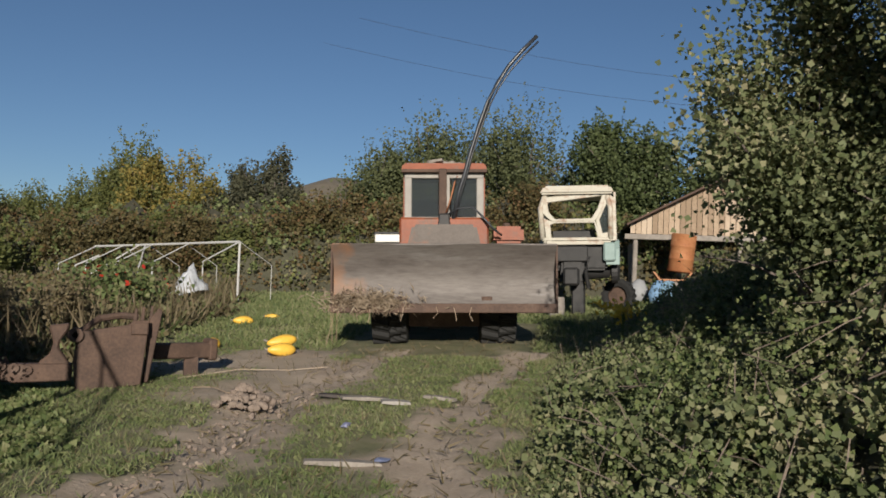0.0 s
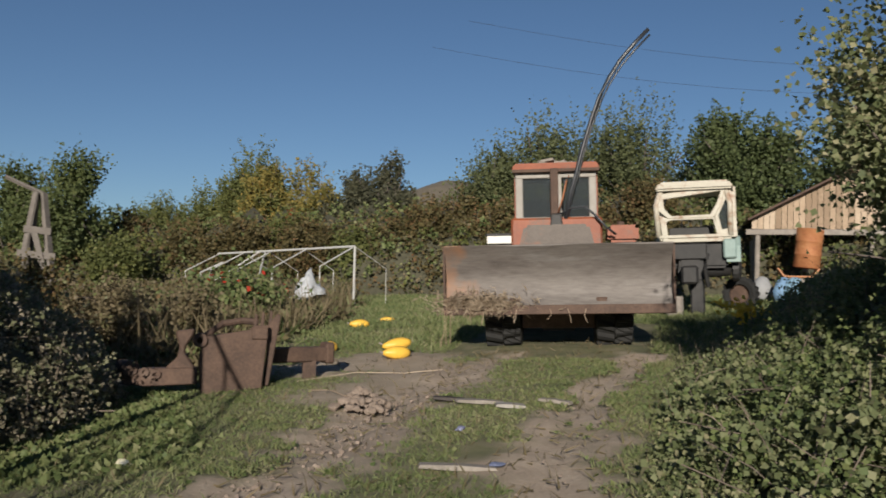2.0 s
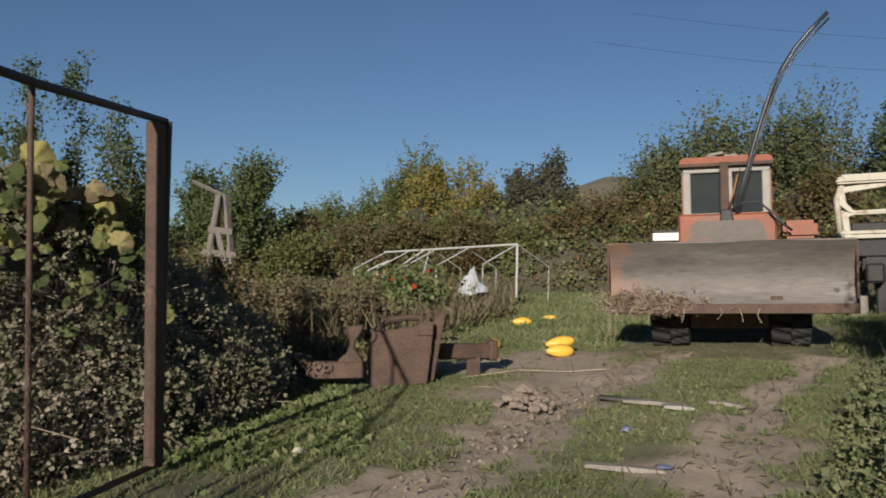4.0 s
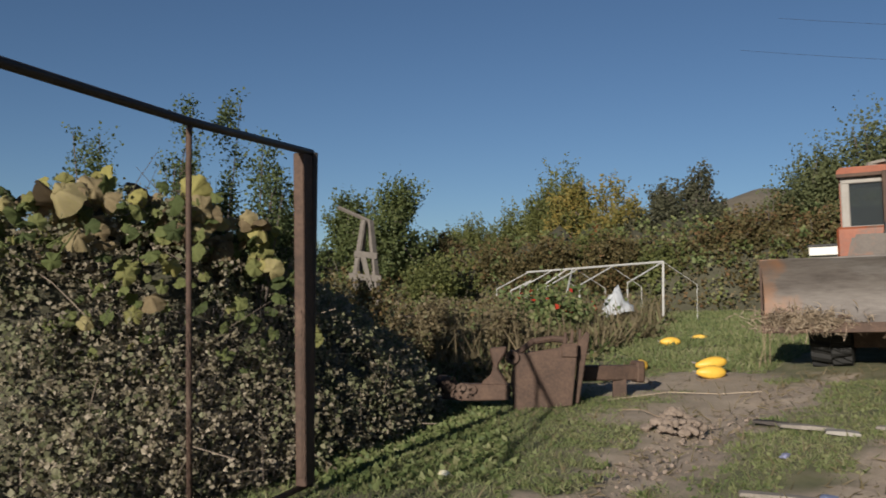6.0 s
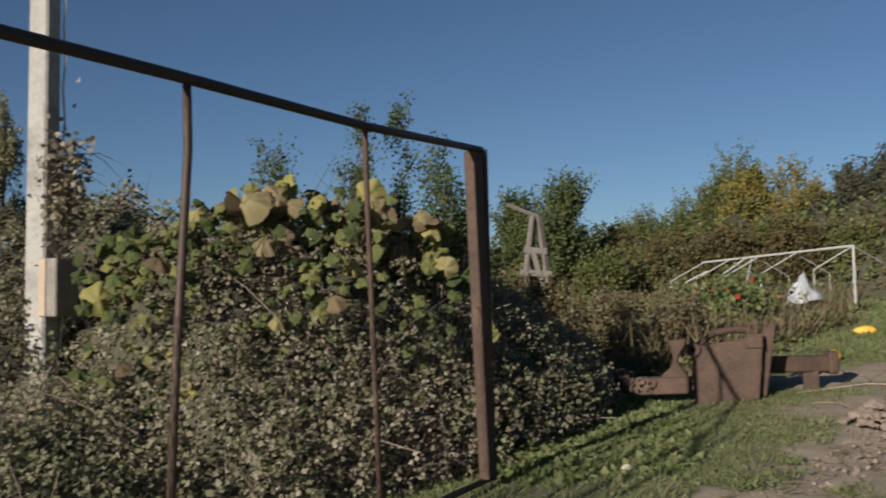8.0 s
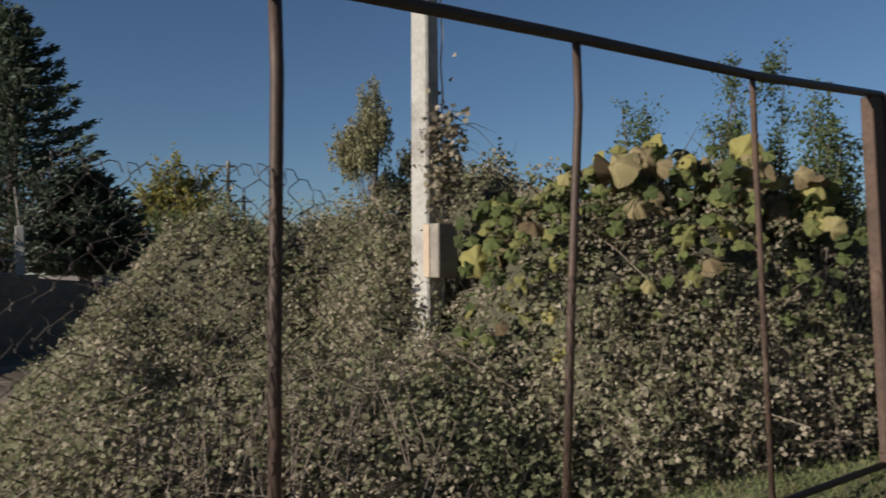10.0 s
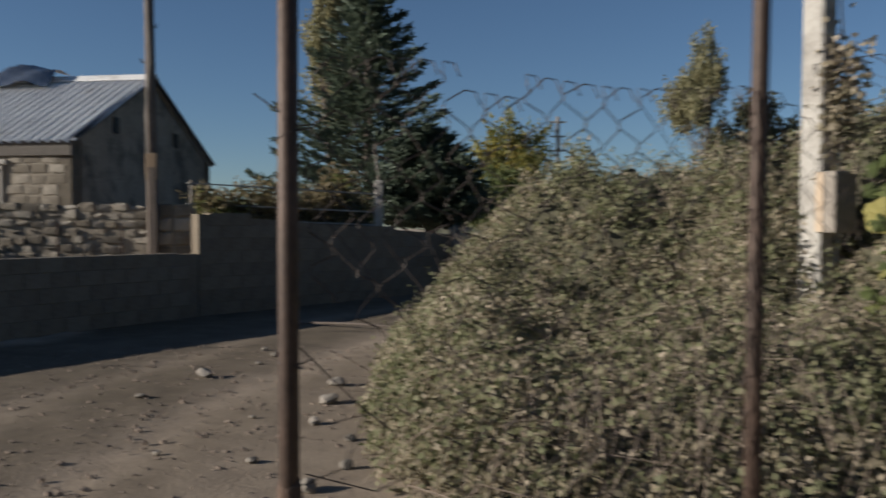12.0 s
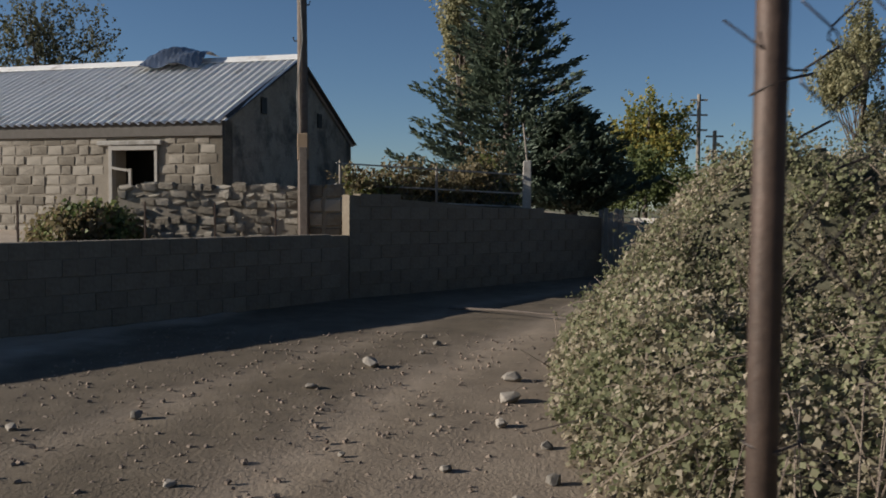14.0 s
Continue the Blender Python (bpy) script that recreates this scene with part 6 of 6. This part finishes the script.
# ---- walls along the road ----
def face_block(w, h, d, seed, rough):
    m = Mesh().box((0, 0, 0), (w, d, h))
    return m.data("block", 0.008, rough=rough * 1.0)


def corner_wall(name, a, b, h0, h1, label, mats):
    a, b = Vector(a), Vector(b)
    ang = math.atan2(b.y - a.y, b.x - a.x)
    l = (b - a).length
    w = thing(name, Matrix.Translation((a.x, a.y, gz(a.x + 0.3, a.y + 0.4))) @ Matrix.Rotation(ang, 4, "Z"), label, "wall", kind="structure")
    part("core", Mesh().slab([(0, -0.3), (l, -0.3), (l, h1 - 0.02), (0, h0 - 0.02)], 0.185), M_BLOCK, w)
    return w, l


wl, ll = corner_wall("wall_road_low", (-5.6, -9.15), (-14.45, -3.72), 1.0, 1.0, "low grey concrete block wall along the road", None)
wr2, lr = corner_wall("wall_road_high", (-14.47, -3.7), (-19.0, 0.4), 1.6, 1.25, "tall grey concrete block wall along the road", None)
block_me = [face_block(0.397, 0.198, 0.2, s, 0.006) for s in range(3)]
r8 = random.Random(4)
for w, l, h0, h1 in ((wl, ll, 1.0, 1.0), (wr2, lr, 1.6, 1.25)):
    rows = int(round(max(h0, h1) / 0.2))
    for r in range(rows):
        for k in range(int(l / 0.4)):
            x = 0.2 + k * 0.4 + (0.2 if r % 2 else 0)
            z = 0.1 + 0.2 * r
            if x > l - 0.15 or z + 0.1 > h0 + (h1 - h0) * x / l + 0.06:
                continue
            part("block", block_me[r8.randrange(3)], M_BLOCK, w, m=pose(x, r8.uniform(-0.006, 0.006), z, 0, 0, r8.uniform(-0.6, 0.6)))
# facade blocks
lime_me = [Mesh().box((0, 0, 0), (0.06, wd, 0.192)).data("block", 0.013, rough=0.03) for wd in (0.38, 0.33, 0.24)]
for r in range(10):
    y = -8.9 + (0.2 if r % 2 else 0)
    z = 0.1 + r * 0.203
    while y < -0.1:
        wd = r8.choice((0, 0, 1, 2))
        ww = (0.38, 0.33, 0.24)[wd]
        if not (W0 - 0.12 < y + ww and y < W1 + 0.06 and z > 0.3) and y + ww < 0.03:
            part("block", lime_me[wd], M_LIME, front, m=pose(-0.018 + r8.uniform(-0.006, 0.01), y + ww / 2, z + r8.uniform(-0.012, 0.012), r8.uniform(-2.5, 2.5), 0, 0) @ Matrix.Diagonal((1, r8.uniform(0.92, 1.04), r8.uniform(0.9, 1.06), 1)))
        y += ww + 0.022
# rubble wall behind the road wall
rw = thing("wall_rubble", (-15.2, -7.6, 0.85), "ruined dry rubble wall of pale limestone", "wall", kind="structure")
part("core", Mesh().box((0.0, 1.85, 0.42), (0.31, 3.7, 0.86)), M_LIMEMORTAR, rw)
rub_me = [Mesh().box((0, 0, 0), (2, 2, 2)).data("stone", 0.3, rough=0.3, segs=2) for s in range(3)] + [rock(1.25, s + 80, 0.9, 0.35) for s in range(2)]
for r in range(7):
    y = r8.uniform(-0.05, 0.1)
    while y < 3.1:
        ww = r8.uniform(0.13, 0.33)
        part("stone", rub_me[r8.randrange(5)], M_LIME, rw, m=pose(0.1 + r8.uniform(-0.02, 0.03), y + ww / 2, 0.07 + r * 0.132 + r8.uniform(-0.02, 0.02), 0, r8.uniform(-8, 8), r8.uniform(-9, 9)) @ Matrix.Diagonal((0.09, ww * 0.49, r8.uniform(0.05, 0.078), 1)))
        y += ww * 0.97
for r in range(4):
    for k, (y, ww) in enumerate(((3.25, 0.3), (3.57, 0.28))):
        part("stone", lime_me[1], M_LIME, rw, m=pose(0.12, y + 0.02 * (r % 2), 0.12 + 0.23 * r) @ Matrix.Diagonal((2.4, ww / 0.36, 1.12, 1)))

# ---- poles, stakes, trellis ----
up = thing("utility_pole", pose(-15.0, -4.5, 0.8, 0, 1.6, 0), "old split wooden utility pole with iron hooks", "pole")
part("shaft", Mesh().tube([(0, 0, -0.4), (0.0, 0.01, 2.5), (0.0, 0.0, 6.5)], [0.085, 0.08, 0.065], 10), M_BARK, up, soft=True)
part("concrete_stub", Mesh().box((0.1, 0.05, 0.6), (0.13, 0.14, 1.9)), M_BARK, up, bevel=0.015)
part("junction_box", Mesh().box((0.1, 0.04, 1.55), (0.12, 0.17, 0.42)), M_PLANK, up, bevel=0.01)
for z, s in ((3.75, 1), (3.2, -1), (4.3, 1), (4.8, -1)):
    part("hook", Mesh().tube([(0, 0, z), (0, 0.12 * s, z), (0, 0.14 * s, z + 0.06)], 0.012, 5), M_DARKPIPE, up)
part("cable", Mesh().tube([(0.1, -0.04, 1.7), (0.09, -0.06, 2.4), (0.08, 0.03, 3.2), (0.08, -0.02, 4.4)], 0.012, 5), M_CONC, up)
cpst = thing("concrete_post", (-18.0, -1.0, 0.75), "short square concrete fence post behind the wall", "post")
part("post", Mesh().box((0, 0, 0.75), (0.17, 0.17, 1.6), taper=(0.9, 0.9)), M_CONC, cpst, bevel=0.015)
part("stick", Mesh().tube([(0, 0.0, 1.5), (0.0, -0.08, 2.25)], 0.022, 6), M_WOOD, cpst, "leaning stick")
for q in (0.12, 0.35, 0.56, 0.7, 0.84):
    x, y = -8.0 - 6.4 * q, -7.7 + 3.95 * q
    sk = thing("iron_stake", (x - 0.05, y - 0.1, 0.7), "thin rusty iron stake on the low wall", "stake", "stakes on the low wall")
    part("rod", Mesh().tube([(0, 0, 0), (0.01, 0, 0.75)], 0.014, 5), M_RUST, sk)
VINE = [(-15.6, -4.0), (-17.6, -1.6), (-18.6, -0.4), (-19.6, -1.2), (-18.2, -3.6), (-16.6, -5.0)]
thicket("grape_vine", VINE, lambda x, y, d: 1.05 + 0.4 * fuzz(x, y, 0.5), [(L_BROWN, 1.0), (L_STRAW, 1.0), (L_BROWN, 1.0), (L_OLIVE, 1.0)], 13000, 0.065, "withering grape vine on a pipe trellis behind the wall", "vine", 15, fine=False, step=0.25, shell=0.45, steep=0.5, stems=260, sprays=420)
tl = thing("trellis", (-16.0, -4.2, 0.8), "thin pipe trellis carrying a grape vine", "trellis")
for z in (1.35, 1.0, 0.75):
    part("rail", Mesh().tube([(0, 0, z), (-2.0, 3.2, z - 0.12)], 0.014, 5), M_CONC, tl)
for q in (0.02, 0.5, 0.98):
    part("post", Mesh().tube([(-2 * q, 3.2 * q, -0.1), (-2 * q, 3.2 * q, 1.4 - 0.12 * q)], 0.025, 6), M_WOOD, tl)
WEEDY = [(-13.2, -7.6), (-14.2, -6.7), (-15.0, -7.4), (-13.9, -8.6)]
thicket("yard_shrub", WEEDY, lambda x, y, d: 0.62 + 0 * x, [(L_WEED, 1.0), (L_STRAW, 1.0)], 5000, 0.07, "leafy shrub growing behind the low wall", "shrub", 16, fine=False, shell=0.5, steep=0.4)
pg = thing("plank_gate", pose(-19.0, 0.42, gz(-18.6, 0.9), 0, 0, 40), "grey weathered plank gate at the wall end", "gate")
for i in range(5):
    part("plank", Mesh().box((0.05 + i * 0.14, 0, 0.62), (0.115, 0.03, 1.3 + 0.1 * math.sin(i * 2.3)), Matrix.Rotation(radians(1.5 * math.sin(i * 3)), 4, "Y")), M_WOOD, pg, bevel=0.006)
part("rail", Mesh().box((0.33, 0.04, 0.9), (0.8, 0.04, 0.1)), M_WOOD, pg)
part("loose_board", Mesh().box((1.15, 0, 1.08), (0.6, 0.03, 0.09)), M_CONC, pg, bevel=0.004)
for x, y, h in ((-50.4, 7.8, 6.6), (-49.6, 8.5, 4.6)):
    fp = thing("utility_pole", (x, y, gz(x, y)), "far wooden utility pole with crossarms", "pole")
    part("shaft", Mesh().tube([(0, 0, -0.3), (0, 0, h)], [0.13, 0.1], 8), M_WOOD, fp)
    for z in (h - 0.3, h - 1.1, h - 1.9):
        part("crossarm", Mesh().box((0, 0, z), (0.1, 0.9, 0.09)), M_WOOD, fp)
for k, (a, b) in enumerate((((-7.0, 24.0, 8.2), (8.5, 21.0, 5.6)), ((-6.0, 24.0, 8.9), (9.0, 20.5, 6.0)))):
    wv = thing("power_line", Matrix(), "thin overhead cable crossing the sky", "cable", kind="structure")
    a, b = Vector(a), Vector(b)
    part("cable", Mesh().tube([a.lerp(b, q / 12) - Vector((0, 0, 0.5 * math.sin(math.pi * q / 12))) for q in range(13)], 0.0035, 4), M_DARKPIPE, wv)
hx, hy = np.meshgrid(np.linspace(-220, 60, 60), np.linspace(200, 420, 40))
hz = 39 * np.exp(-(((hx + 78) / 42) ** 2 + ((hy - 300) / 70) ** 2)) + 2 * fuzz(hx, hy, 16) * np.exp(-(((hx + 78) / 60) ** 2 + ((hy - 300) / 90) ** 2))
k = np.arange(hx.size).reshape(hx.shape)
hme = fast_mesh("hill", np.stack([hx, hy, hz], -1).reshape(-1, 3), np.stack([k[:-1, :-1], k[:-1, 1:], k[1:, 1:], k[1:, :-1]], -1).reshape(-1, 4))
hme.materials.append(M_HILL)
tagged(new("hill", hme), "bare brown hill beyond the trees", "hill", kind="structure")
